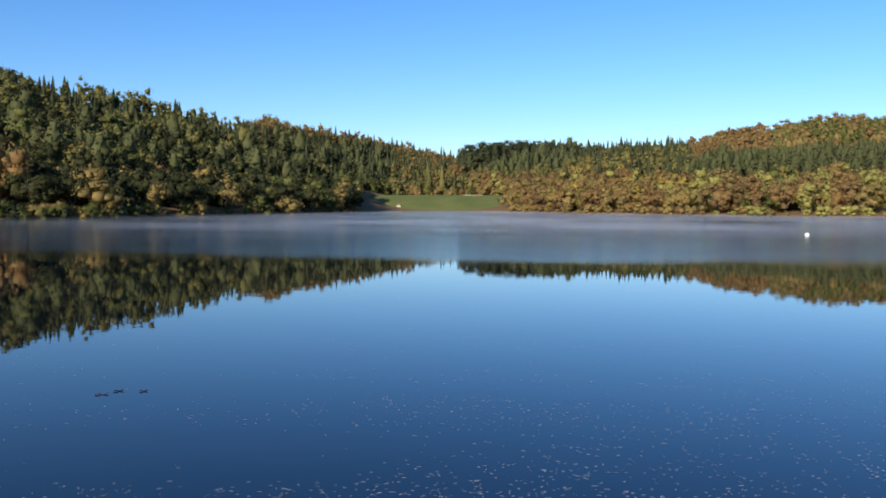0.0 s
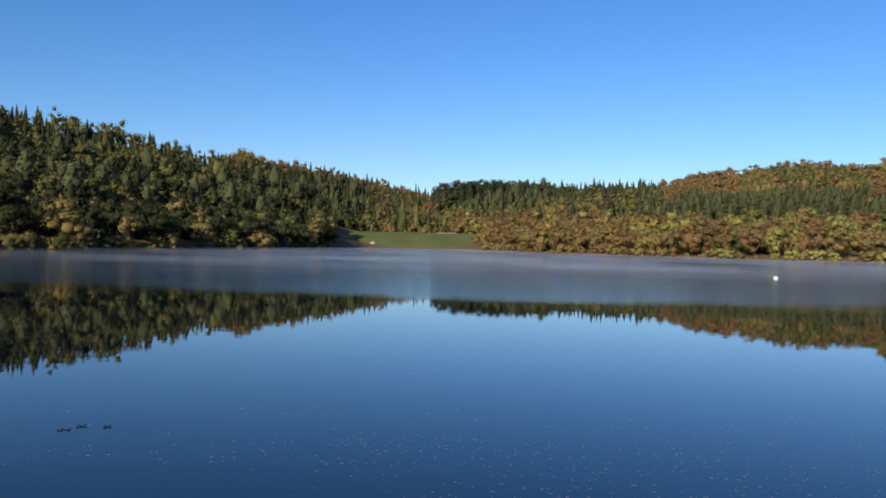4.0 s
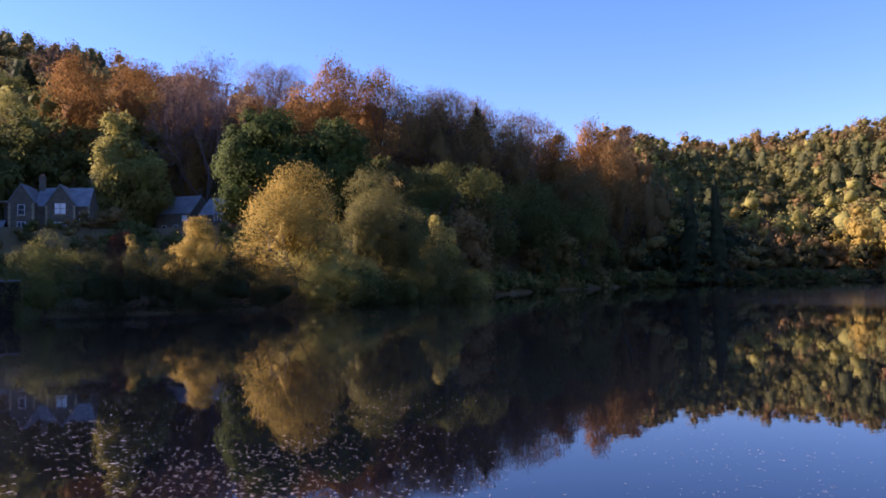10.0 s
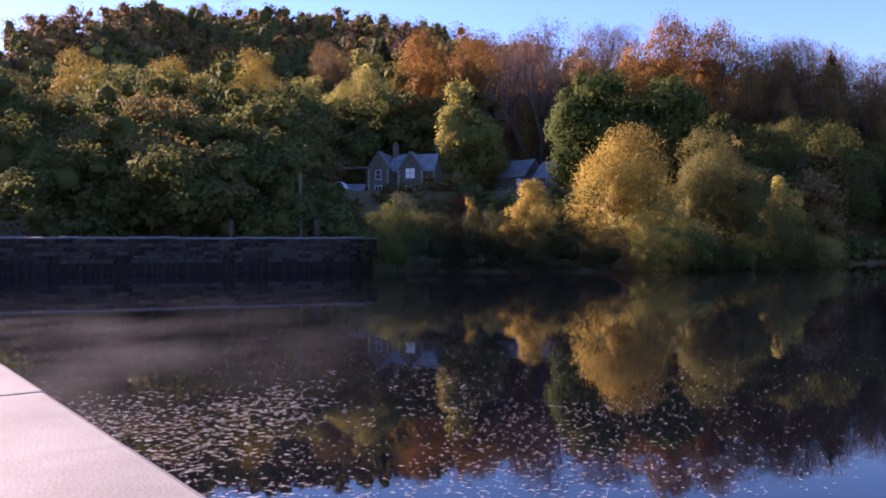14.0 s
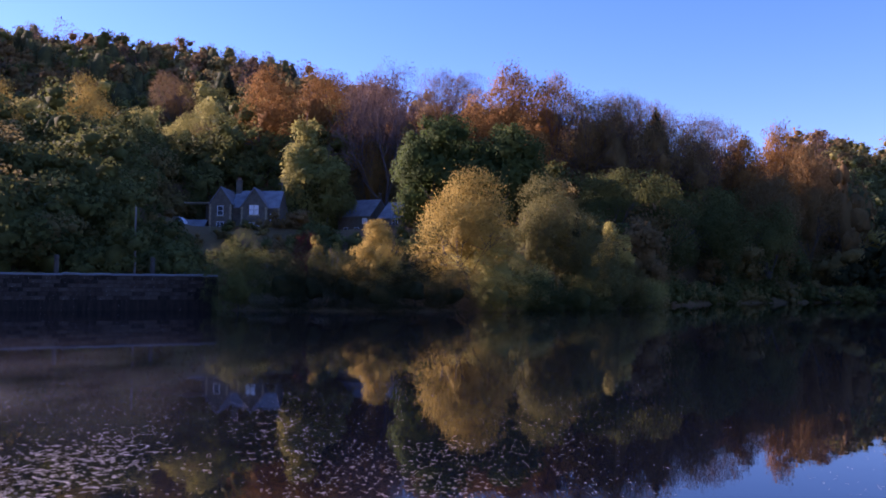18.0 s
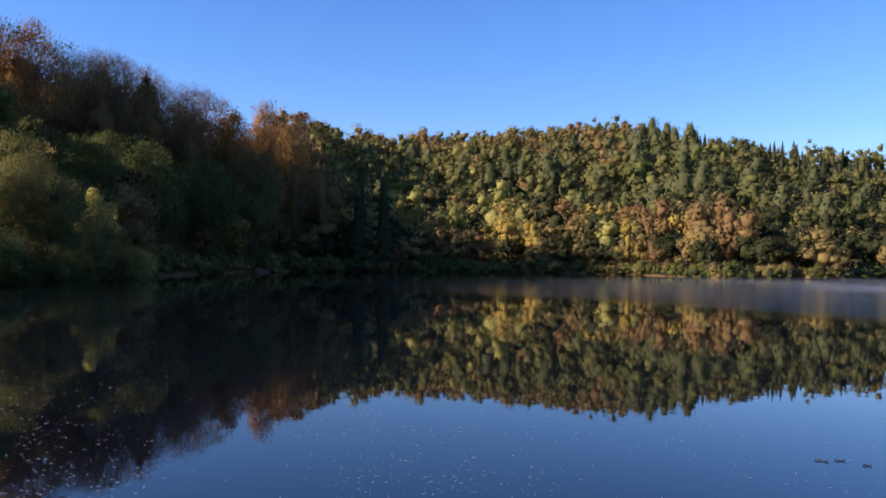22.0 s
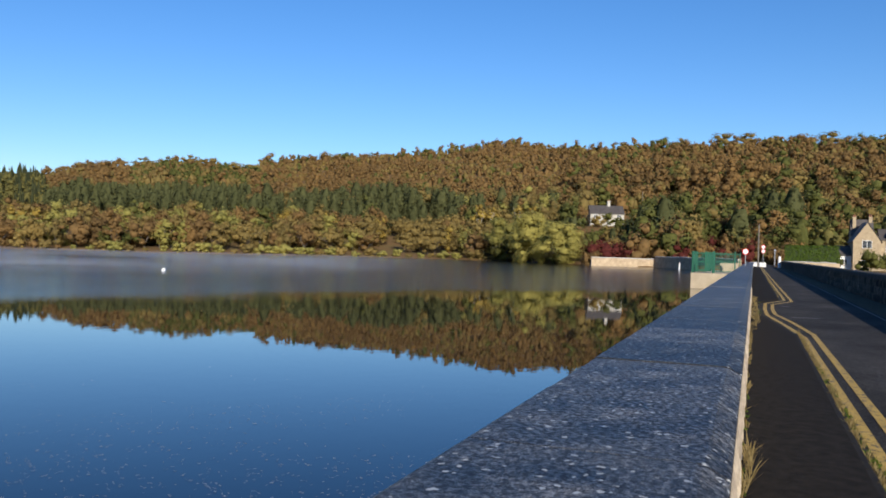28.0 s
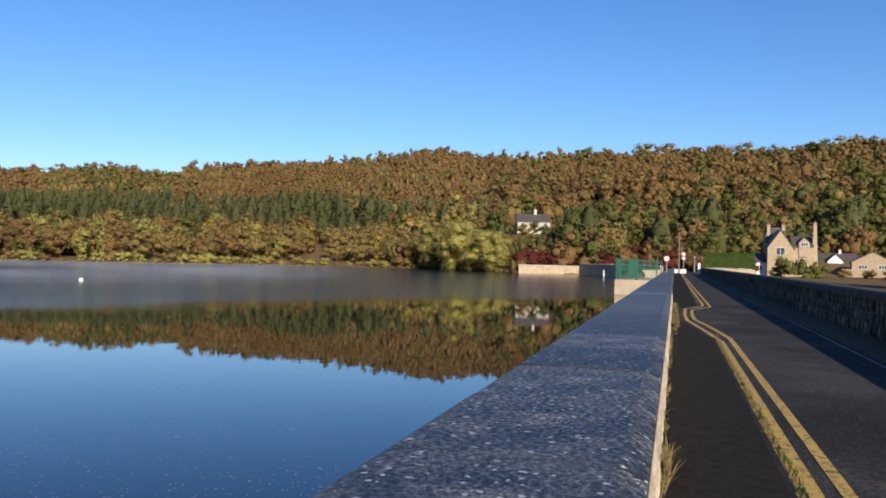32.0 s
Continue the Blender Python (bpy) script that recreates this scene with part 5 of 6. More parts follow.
for i in range(130):
    az, r = tr.uniform(93.5, 102), tr.uniform(110, 133)
    if (r > 127 or az > 97.5 and r > 124) and az < 100.5:
        continue
    UNDER.append((tr.choice(("green", "green", "oak", "russet")), *az_r(az, r), tr.uniform(0.9, 1.7), 1.1))
for i in range(120):
    az = tr.uniform(55, 78)
    UNDER.append((tr.choice(("green", "oak", "green")), *az_r(az, float(lie(az)[0]) + tr.uniform(0.2, 4.0)), tr.uniform(2.2, 4.0), 0.9))
for i in range(46):
    az, r = tr.uniform(-67, -55), tr.uniform(203, 236)
    UNDER.append((tr.choice(("russet", "oak", "green", "russet")), *az_r(az, r), tr.uniform(3.5, 6.0), 0.7))
for i in range(44):
    az, r = tr.uniform(-64.2, -52.0), tr.uniform(207, 232)
    kind = tr.choice(("maroon", "russet", "russet", "oak", "green"))
    UNDER.append((kind, *az_r(az, r), tr.uniform(2.6, 5.0), 0.8))
for i in range(170):
    az = tr.uniform(22, 58)
    UNDER.append((tr.choice(("green", "oak", "green", "spruce")), *az_r(az, float(lie(az)[0]) + tr.uniform(-0.6, 3.0)), tr.uniform(1.6, 3.2), 1.0))
# garden shrubs in front of the houses on the near bank
for i in range(34):
    az, r = tr.uniform(83.5, 105), tr.uniform(155, 176)
    plant("green", "round", *az_r(az, r), tr.uniform(8, 12), "shaded tree behind the houses", "tree", 0.95, "trees behind the houses")
for i in range(110):
    az, r = tr.uniform(84, 104), tr.uniform(93, 134)
    if r > 112 and (92 < az < 101.5) or r > 122 and az < 90:
        continue
    UNDER.append((tr.choice(("green", "green", "oak")), *az_r(az, r), tr.uniform(1.4, 3.0), 1.1))

for i in range(60):
    az, r = tr.uniform(91.5, 100), tr.uniform(96, 134)
    if r > 112 and az > 94.5:
        continue
    UNDER.append((tr.choice(("green", "oak", "russet")), *az_r(az, r), tr.uniform(1.5, 3.4), 1.0))

for i in range(70):
    az = tr.uniform(98.5, 118)
    kind = tr.choice(("green", "green", "larch"))
    UNDER.append((kind, *az_r(az, tr.uniform(95, 112)), tr.uniform(2.2, 4.6), 1.0))

for i in range(80):
    az, r = tr.uniform(82.5, 93), tr.uniform(96, 124)
    UNDER.append((tr.choice(("green", "oak", "green")), *az_r(az, r), tr.uniform(1.8, 3.2), 1.0))

thicket(UNDER)

# skyline trees that stand apart on the long ridge
az = -76.0
while az < -33:
    ridge = float(lie(az)[1])
    if tr.random() < 0.72:
        plant(tr.choice(("oak", "russet", "green", "oak")), "round", *az_r(az, ridge + tr.uniform(-6, 8)), tr.uniform(6.5, 9.5) if az < -56 else tr.uniform(4.5, 6.5), "round-crowned tree standing on the skyline", "tree", tr.uniform(1.1, 1.6), "skyline trees", sink=1.0)
    az += tr.uniform(0.8, 1.9)
for az in (-27.5, -26.0, -24.6, -23.2, -21.8, -20.4, -19.4):
    plant("russet" if az > -21 else "oak", "round", *az_r(az, float(lie(az)[1]) + 2), tr.uniform(8, 9.4), "broad domed tree on the skyline", "tree", 1.5, "skyline trees", sink=2.0)
for i in range(46):
    az = -0.9 - i * 0.178
    px_, py_ = az_r(az, 462 + tr.uniform(-8, 8))
    plant("spruce", "plates" if i % 3 == 0 else "tall", px_, py_, 37.8 - 3.2 * abs(i / 22.5 - 1) ** 3 + tr.uniform(-1.4, 1.0) - float(land(np.array(px_), np.array(py_))), "dark pine on the skyline", "tree", 1.0, "skyline pines")

# ---- buildings ----
SLATE = worn("roof_slate", (0.040, 0.034, 0.030), (0.115, 0.10, 0.088), 1.5, 14.0, rough=0.6)
FROSTED = worn("frosted_slate", (0.10, 0.10, 0.10), (0.27, 0.27, 0.265), 0.8, 9.0, rough=0.6)
CREAM = worn("cream_render", (0.36, 0.34, 0.28), (0.54, 0.51, 0.44), 0.5, 6.0)
WHITE_WALL = worn("white_render", (0.68, 0.67, 0.63), (0.82, 0.81, 0.78), 0.7, 14.0)
HOUSE_STONE = worn("house_stone", (0.075, 0.060, 0.042), (0.19, 0.155, 0.11), 1.2, 7.0, bump=0.7, dist=0.03)
WHITE_WOOD = worn("white_woodwork", (0.70, 0.70, 0.68), (0.82, 0.82, 0.80), 2.0, 20.0, rough=0.5)
pane_mat = Mat("window_glass", 0.06, spec=0.8)
pane_mat.colour(pane_mat.ramp(pane_mat.noise(2.0), (0.4, (0.03, 0.035, 0.04)), (0.6, (0.10, 0.11, 0.12))))
PANE = pane_mat.m
net = Mat("net_curtained_glass", 0.12, spec=0.7)
net.colour(net.ramp(net.noise(3.0), (0.3, (0.55, 0.56, 0.58)), (0.7, (0.75, 0.76, 0.78))))
NET = net.m
BRICK = worn("chimney_brick", (0.20, 0.09, 0.06), (0.34, 0.16, 0.10), 2.0, 20.0)
RED_DOOR = worn("dark_woodwork", (0.06, 0.045, 0.035), (0.12, 0.09, 0.07), 2.0, 20.0)
STEEL = worn("grey_steel", (0.25, 0.26, 0.27), (0.4, 0.41, 0.42), 2.0, 20.0, rough=0.5)


class House:
    """A house in its own frame: x to the right of its front, y back, z up."""

    def __init__(self, name, az, r, z, turn, label, category="house"):
        x, y = az_r(az, r)
        self.ob = new(name)
        self.m = Matrix.Translation((x, y, z)) @ Matrix.Rotation(radians(az + turn), 4, "Z")
        self.ob.matrix_world = self.m
        tagged(self.ob, label, category)

    def gable(self, x0, x1, y0, y1, eaves, ridge, wall, roof, front=True, over=0.3, name="wall", base=-2.5):
        """A block whose roof ridge runs back (front: its gable faces forward) or across."""
        bm = bmesh.new()
        if front:
            xm = (x0 + x1) / 2
            prof = [(x0, base), (x1, base), (x1, eaves), (xm, ridge - 0.15), (x0, eaves)]
            rings = [[bm.verts.new((x, y, z)) for x, z in prof] for y in (y0, y1)]
        else:
            ym = (y0 + y1) / 2
            prof = [(y0, base), (y1, base), (y1, eaves), (ym, ridge - 0.15), (y0, eaves)]
            rings = [[bm.verts.new((x, y, z)) for y, z in prof] for x in (x0, x1)]
        for i in range(5):
            bm.faces.new((rings[0][i], rings[0][(i + 1) % 5], rings[1][(i + 1) % 5], rings[1][i]))
        bm.faces.new(rings[0])
        bm.faces.new(rings[1])
        w = part(name, bm, wall, self.ob)
        a0, a1, b0, b1 = (x0, x1, y0, y1) if front else (y0, y1, x0, x1)
        mid = (a0 + a1) / 2
        slope = (ridge - eaves) / (mid - a0)
        for sgn, edge in ((-1, a0), (1, a1)):
            bm = bmesh.new()
            lo = edge + sgn * over
            zl = eaves - over * slope
            prof = [(mid, ridge), (lo, zl), (lo, zl + 0.14), (mid, ridge + 0.16)]
            rings = [[bm.verts.new((p, b, z) if front else (b, p, z)) for p, z in prof] for b in (b0 - over * 0.6, b1 + over * 0.6)]
            for i in range(4):
                bm.faces.new((rings[0][i], rings[0][(i + 1) % 4], rings[1][(i + 1) % 4], rings[1][i]))
            bm.faces.new(rings[0])
            bm.faces.new(rings[1])
            part("roof", bm, roof, self.ob)
        return w

    def window(self, x, y, z, w, h, panes=2, rows=2, glass=None, frame=None, sill=True):
        """A framed window on a wall that faces forward at y."""
        bm = bmesh.new()
        t = 0.07
        box(bm, x - w / 2, x + w / 2, y - 0.05, y + 0.03, z, z + t)
        box(bm, x - w / 2, x + w / 2, y - 0.05, y + 0.03, z + h - t, z + h)
        for i in range(panes + 1):
            c = x - w / 2 + t / 2 + (w - t) * i / panes
            box(bm, c - t / 2, c + t / 2, y - 0.045, y + 0.03, z + t, z + h - t)
        for j in range(1, rows):
            c = z + h * j / rows
            box(bm, x - w / 2 + t, x + w / 2 - t, y - 0.04, y + 0.03, c - 0.025, c + 0.025)
        f = part("window", bm, frame or WHITE_WOOD, self.ob)
        for i in range(panes):
            bm = bmesh.new()
            a = x - w / 2 + t + (w - t) * i / panes
            box(bm, a, a + (w - t) / panes - t, y - 0.02, y + 0.01, z + t, z + h - t)
            part("pane", bm, glass or PANE, f)
        if sill:
            bm = bmesh.new()
            box(bm, x - w / 2 - 0.1, x + w / 2 + 0.1, y - 0.14, y + 0.02, z - 0.13, z - 0.005)
            part("sill", bm, BUFF, f)

    def slab(self, name, x0, x1, y0, y1, z0, z1, material, label=""):
        bm = bmesh.new()
        box(bm, x0, x1, y0, y1, z0, z1)
        bmesh.ops.bevel(bm, geom=bm.edges[:], offset=min(0.03, (z1 - z0) * 0.2), segments=1, affect="EDGES")
        return part(name, bm, material, self.ob, label)

    def stack(self, x, y, z0, z1, w, material, pots=2, taper=1.0):
        """A chimney stack with a cap and pots."""
        bm = bmesh.new()
        a, b = w / 2, w / 2 * taper
        lo = [bm.verts.new((x + sx * a, y + sy * a, z0)) for sx, sy in ((-1, -1), (1, -1), (1, 1), (-1, 1))]
        hi = [bm.verts.new((x + sx * b, y + sy * b, z1)) for sx, sy in ((-1, -1), (1, -1), (1, 1), (-1, 1))]
        for i in range(4):
            bm.faces.new((lo[i], lo[(i + 1) % 4], hi[(i + 1) % 4], hi[i]))
        bm.faces.new(hi)
        box(bm, x - b - 0.08, x + b + 0.08, y - b - 0.08, y + b + 0.08, z1, z1 + 0.16)
        c = part("chimney", bm, material, self.ob)
        for i in range(pots):
            bm = bmesh.new()
            bmesh.ops.create_cone(bm, cap_ends=True, segments=10, radius1=0.14, radius2=0.11, depth=0.5, matrix=Matrix.Translation((x + (i - (pots - 1) / 2) * 0.34, y, z1 + 0.41)))
            part("chimney_pot", bm, BRICK, c)


def level(az, r):
    x, y = az_r(az, r)
    return float(land(np.array(x), np.array(y)))


# stone house at the far end of the dam
h = House("stone_house", -69.4, 200, 1.2, 8, "tall gabled buff stone house with slate roofs")
h.gable(-4.6, 0.8, 0, 8.5, 6.0, 10.0, BUFF, SLATE)
h.gable(0.8, 5.0, 1.2, 7.5, 6.4, 8.6, BUFF, SLATE, front=False)
h.gable(2.0, 4.3, 0.9, 3.4, 7.2, 8.5, BUFF, SLATE, over=0.2, name="dormer", base=4.0)
h.gable(-7.2, -4.6, 2.2, 8.0, 2.9, 4.8, WHITE_WALL, SLATE, front=False, name="annexe_wall")
h.gable(-4.0, 0.4, 8.5, 13.0, 7.6, 10.9, BUFF, SLATE, front=False)
h.window(-1.9, -0.02, 4.4, 1.9, 1.7, 2, 1)
h.window(-1.9, -0.02, 1.2, 1.9, 1.5, 2, 1)
h.window(3.15, 0.88, 6.4, 1.5, 0.95, 3, 1)
h.window(2.9, 1.18, 3.7, 2.2, 1.25, 3, 1)
h.window(2.9, 1.18, 0.9, 2.4, 1.4, 3, 1)
h.window(-6.0, 2.18, 0.8, 1.1, 1.1, 2, 1)
h.stack(5.5, 2.2, -2.0, 11.6, 1.5, BUFF, 1, 0.42)
h.stack(-3.4, 9.6, 8.0, 11.4, 0.7, BUFF, 2)
h.stack(0.0, 10.6, 8.0, 11.5, 0.7, BUFF, 2)

# white bungalows behind it
h = House("white_bungalow", -72.15, 232, 2.1, 5, "white-rendered bungalow with grey slate roof")
h.gable(-4.6, 4.8, 1.5, 8, 2.5, 4.6, WHITE_WALL, SLATE, front=False)
h.gable(-2.2, 1.4, 0, 4, 2.6, 4.4, WHITE_WALL, SLATE)
h.window(-3.4, 1.48, 0.9, 1.5, 1.2, 2, 1)
h.window(2.6, 1.48, 0.9, 1.6, 1.2, 3, 1)
h.window(-0.4, -0.02, 0.8, 1.6, 1.3, 2, 1)
h.stack(1.0, 4.8, 3.6, 5.4, 0.6, WHITE_WALL, 1)
h = House("buff_bungalow", -74.1, 214, 1.9, 4, "buff stone bungalow with a wide low gable")
h.gable(-4.2, 4.4, 0, 8, 2.6, 5.0, BUFF, SLATE, over=0.25)
h.gable(4.4, 7.0, 2.5, 8, 2.4, 3.8, BUFF, SLATE, front=False)
h.window(-1.9, -0.02, 1.0, 1.9, 0.95, 3, 1)
h.window(2.2, -0.02, 1.0, 1.9, 0.95, 3, 1)
h.stack(4.8, 4.0, 2.6, 4.6, 0.6, WHITE_WALL, 1)
h.slab("garden_wall", -6.5, 6.5, -6.4, -6.0, -1.0, 0.9, BUFF)

# white house among the trees on the hillside
h = House("white_house", -52.95, 272, level(-52.95, 272) - 0.3, 10, "white hillside house with dark slate roof among trees")
h.gable(-5.6, 5.2, 0, 7.5, 4.6, 7.2, CREAM, SLATE, front=False)
for x in (-4.0, 0.4, 3.6):
    h.window(x, -0.02, 3.0, 1.3, 1.2, 2, 1)
    h.window(x, -0.02, 0.7, 1.4, 1.4, 2, 1)
h.stack(0.8, 3.75, 6.4, 8.6, 0.9, CREAM, 2)

# gabled lodge on the near bank
h = House("stone_lodge", 95.7, 140, 11.4, -14, "dark gritstone lodge with gables and slate roof, in shade")
h.gable(-5.6, -2.2, 0, 8, 4.6, 7.1, HOUSE_STONE, FROSTED)
h.gable(-2.2, 5.4, 1.6, 8, 4.0, 6.9, HOUSE_STONE, FROSTED, front=False)
h.gable(-0.4, 3.6, 0.2, 5, 4.1, 7.0, HOUSE_STONE, FROSTED)
h.window(1.6, 0.18, 2.5, 1.7, 1.75, 2, 2, NET, RED_DOOR)
h.window(1.6, 0.18, 0.0, 1.7, 1.3, 2, 1)
h.window(-3.9, -0.02, 2.4, 1.0, 1.6, 1, 2)
h.window(-3.9, -0.02, 0.0, 1.2, 1.4, 2, 1)
h.window(4.5, 1.58, 1.4, 0.9, 1.5, 1, 2)
for cx, cy, top in ((-5.6, 0.0, 4.5), (-2.25, 0.0, 4.5), (-0.42, 0.2, 4.0), (3.6, 0.2, 4.0), (5.35, 1.6, 3.9)):
    for j in range(int((top + 2.0) / 0.42)):
        wq = 0.42 if j % 2 else 0.26
        h.slab("quoin", cx - wq / 2, cx + wq / 2, cy - 0.05, cy + 0.2, -2.0 + j * 0.42, -1.62 + j * 0.42, BUFF)
h.stack(-2.0, 4.6, 6.0, 8.6, 0.85, HOUSE_STONE, 2)
h.slab("aerial", 5.2, 5.25, 4.8, 4.85, 5.0, 8.4, STEEL)
h.slab("aerial_arm", 4.6, 5.3, 4.8, 4.84, 8.2, 8.25, STEEL)
h.slab("canopy_roof", -10.6, -5.4, 2, 5, 4.6, 4.75, CONCRETE, "flat pale canopy roof")
h.slab("canopy_wall", -7.2, -5.6, 3, 5, -2, 4.6, HOUSE_STONE)
h.gable(-11, -6.4, -0.6, 2.4, 0.6, 1.6, HOUSE_STONE, FROSTED, front=False, name="outhouse_wall")
bm = bmesh.new()
for i in range(9):
    a0, a1 = math.pi * i / 9, math.pi * (i + 1) / 9
    bm.faces.new([bm.verts.new((-10.2 + math.cos(a) * 1.3, y, 0.5 + math.sin(a) * 1.5)) for a, y in ((a0, -3), (a1, -3), (a1, -0.8), (a0, -0.8))])
part("arched_greenhouse", bm, WHITE_WALL, h.ob, "pale arched garden shelter")
h.slab("terrace_wall", -11, 9, -3.4, -3.0, -3.5, -0.6, HOUSE_STONE)

# pair of cottages farther along
h = House("stone_cottage", 88.3, 151, 10.9, -36, "stone cottage with frosted slate roof, in shade")
h.gable(-3.6, 3.6, 0, 6.4, 4.2, 7.2, HOUSE_STONE, FROSTED, front=False)
h.window(-1.8, -0.02, 0.6, 1.0, 1.5, 1, 2)
h.window(0.6, -0.02, 0.6, 1.0, 1.5, 1, 2)
h.window(2.4, -0.02, 2.7, 1.1, 1.0, 2, 1, NET)
h.slab("skylight", -2.2, -1.2, 1.1, 2.1, 5.15, 5.4, PANE)
h.slab("skylight", 0.4, 1.4, 1.1, 2.1, 5.15, 5.4, PANE)
h.slab("aerial", 3.6, 3.64, 3.2, 3.24, 6.8, 8.6, STEEL)
h.slab("aerial_arm", 3.0, 3.9, 3.2, 3.24, 8.4, 8.45, STEEL)
h = House("stone_cottage", 85.7, 145, 10.9, -36, "stone cottage with slate roof and lean-to, in shade")
h.gable(-2.8, 2.8, 0, 6.0, 3.6, 6.4, HOUSE_STONE, FROSTED, front=False)
h.window(0.8, -0.02, 2.2, 1.1, 1.0, 2, 1)
h.slab("flue_pipe", 0.2, 0.34, -0.4, -0.26, 0, 5.6, STEEL)
h.slab("lean_to_roof", 1.0, 5.0, -2.2, 0, 2.0, 2.15, SLATE)
h.slab("lean_to_wall", 1.2, 4.8, -2.0, 0, -2, 2.0, HOUSE_STONE)
h = House("garden_shed", 91.2, 152, level(91.2, 152), -5, "small dark garden shed with pale doors")
h.gable(-1.8, 1.8, 0, 3, 2.1, 2.9, RED_DOOR, SLATE, front=False)
h.slab("door", 0.6, 1.3, -0.06, -0.01, 0.1, 1.9, WHITE_WOOD)
h.slab("door", -1.4, -0.8, -0.06, -0.01, 0.5, 1.6, WHITE_WOOD)

# hedge and white end wall where the road leaves the dam
hx, hy = az_r(-65.75, 163)
hm = Matrix.Translation((hx, hy, 0)) @ Matrix.Rotation(radians(-65.75), 4, "Z")
core = bmesh.new()
box(core, -4.4, 4.4, 0.1, 1.5, 0.6, 5.2, hm)
hedge = new("hedge")
hedge.matrix_world = Matrix.Translation((hx, hy, 1.0))
hc = part("hedge_core", core, worn("hedge_inside", (0.02, 0.035, 0.01), (0.04, 0.06, 0.015), 2, 20), None)
hc.parent = hedge
hc.matrix_parent_inverse = hedge.matrix_world.inverted()
hr = np.random.default_rng(4)
n = 2600
sidepick = hr.uniform(size=n)
hp = np.stack([hr.uniform(-4.5, 4.5, n), np.where(sidepick < 0.7, 0.05, hr.uniform(0, 1.6, n)), np.where(sidepick < 0.7, hr.uniform(0.6, 5.3, n), 5.3)], 1) + hr.normal(size=(n, 3)) * 0.06
hn = np.where((sidepick < 0.7)[:, None], (0, -1.0, 0.2), (0, -0.2, 1.0)) + hr.normal(size=(n, 3)) * 0.4
hq = quads(hp, hn, hr.uniform(0.1, 0.2, n), hr)
hq = hq[:, :3] @ np.array(hm.to_3x3()).T + np.array((hx, hy, 0))
hl = new("hedge_leaves", loose_mesh("hedge_leaves", hq, leafy("hedge_leaf", (0.05, 0.09, 0.015), (0.10, 0.15, 0.025), tint="object")))
hl.parent = hedge
hl.matrix_parent_inverse = hedge.matrix_world.inverted()
tagged(hedge, "tall clipped green hedge beside the road", "hedge")
wall_line("road_end_wall", (along(154, 1.4, 0).x, along(154, 1.4, 0).y), (along(154, -1.9, 0).x, along(154, -1.9, 0).y), 0.5, 2.0, 0.4, 0.15, "white-painted low wall at the end of the dam", WHITE_WALL, WHITE_WALL, 1.1)
wall_line("lane_wall", (along(158, -4.5, 0).x, along(158, -4.5, 0).y), (along(160, -14, 0).x, along(160, -14, 0).y), 0.3, 2.3, 0.4, 0.2, "pale stone wall below the hedge", SUNNY_STONE, LIGHT_COPE, 1.3)

# ---- railings, signs, posts ----
GREEN_STEEL = worn("green_painted_steel", (0.008, 0.075, 0.045), (0.02, 0.13, 0.075), 3.0, 30.0, rough=0.5)
RED = worn("red_sign_face", (0.50, 0.03, 0.03), (0.62, 0.05, 0.045), 3.0, 20.0, rough=0.4)
WHITE_SIGN = worn("white_sign_face", (0.78, 0.78, 0.76), (0.85, 0.85, 0.84), 3.0, 20.0, rough=0.4)
POLE = worn("pole_wood", (0.12, 0.10, 0.08), (0.24, 0.21, 0.17), 1.0, 14.0)


def place_box(name, parent, material, m, *dims, label=""):
    bm = bmesh.new()
    box(bm, *dims, m)
    return part(name, bm, material, parent, label)


bm = bmesh.new()
sweep(bm, [(1.3, -4), (1.3, 1.42), (5.5, 1.42), (5.5, -4)], [80, 86])
tagged(link_mesh("valve_platform", bm, CONCRETE), "pale concrete platform standing in the water by the dam", "platform", kind="structure")
bm = bmesh.new()
sweep(bm, [(1.3, 1.0), (1.3, 1.40), (4.6, 1.40), (4.6, 1.0)], [86.02, 102])
tagged(link_mesh("walkway_deck", bm, CONCRETE), "concrete walkway deck beside the dam", "platform", kind="structure")
bm = bmesh.new()
sweep(bm, [(1.6, 1.405), (1.6, 2.35), (3.4, 2.35), (3.4, 1.405)], [92, 95])
tagged(link_mesh("valve_chamber", bm, CONCRETE), "low pale concrete valve chamber on the walkway", "chamber")


def fence_panel(p, q, z, height, name="fence_panel"):
    """A steel panel: two posts, two rails and a row of bars."""
    d = Vector((q[0] - p[0], q[1] - p[1], 0))
    L = d.length
    m = Matrix.Translation((p[0], p[1], z)) @ Matrix.Rotation(math.atan2(d.y, d.x), 4, "Z")
    root = new(name)
    root.matrix_world = m
    tagged(root, "green steel security fence panel on the platform", "fence", "green fence panels")
    for x in (0.06, L - 0.06):
        place_box("post", root, GREEN_STEEL, None, x - 0.06, x + 0.06, -0.06, 0.06, 0, height + 0.08)
    for zz in (0.18, height * 0.5, height - 0.15):
        place_box("rail", root, GREEN_STEEL, None, 0.12, L - 0.12, -0.02, 0.02, zz, zz + 0.06)
    k = max(4, int(L / 0.16))
    first = place_box("bar", root, GREEN_STEEL, None, -0.016, 0.016, -0.028, -0.022, 0.08, height)
    first.location.x = 0.12
    for i in range(1, k):
        bar = new("bar", first.data)
        bar.parent = root
        bar.location.x = 0.12 + (L - 0.24) * i / k
    return root


corners = [(80.1, 1.6), (80.1, 3.5), (80.1, 5.4), (83, 5.4), (86, 5.4), (86, 4.5), (90, 4.5), (94, 4.5), (98, 4.5), (101.8, 4.5)]
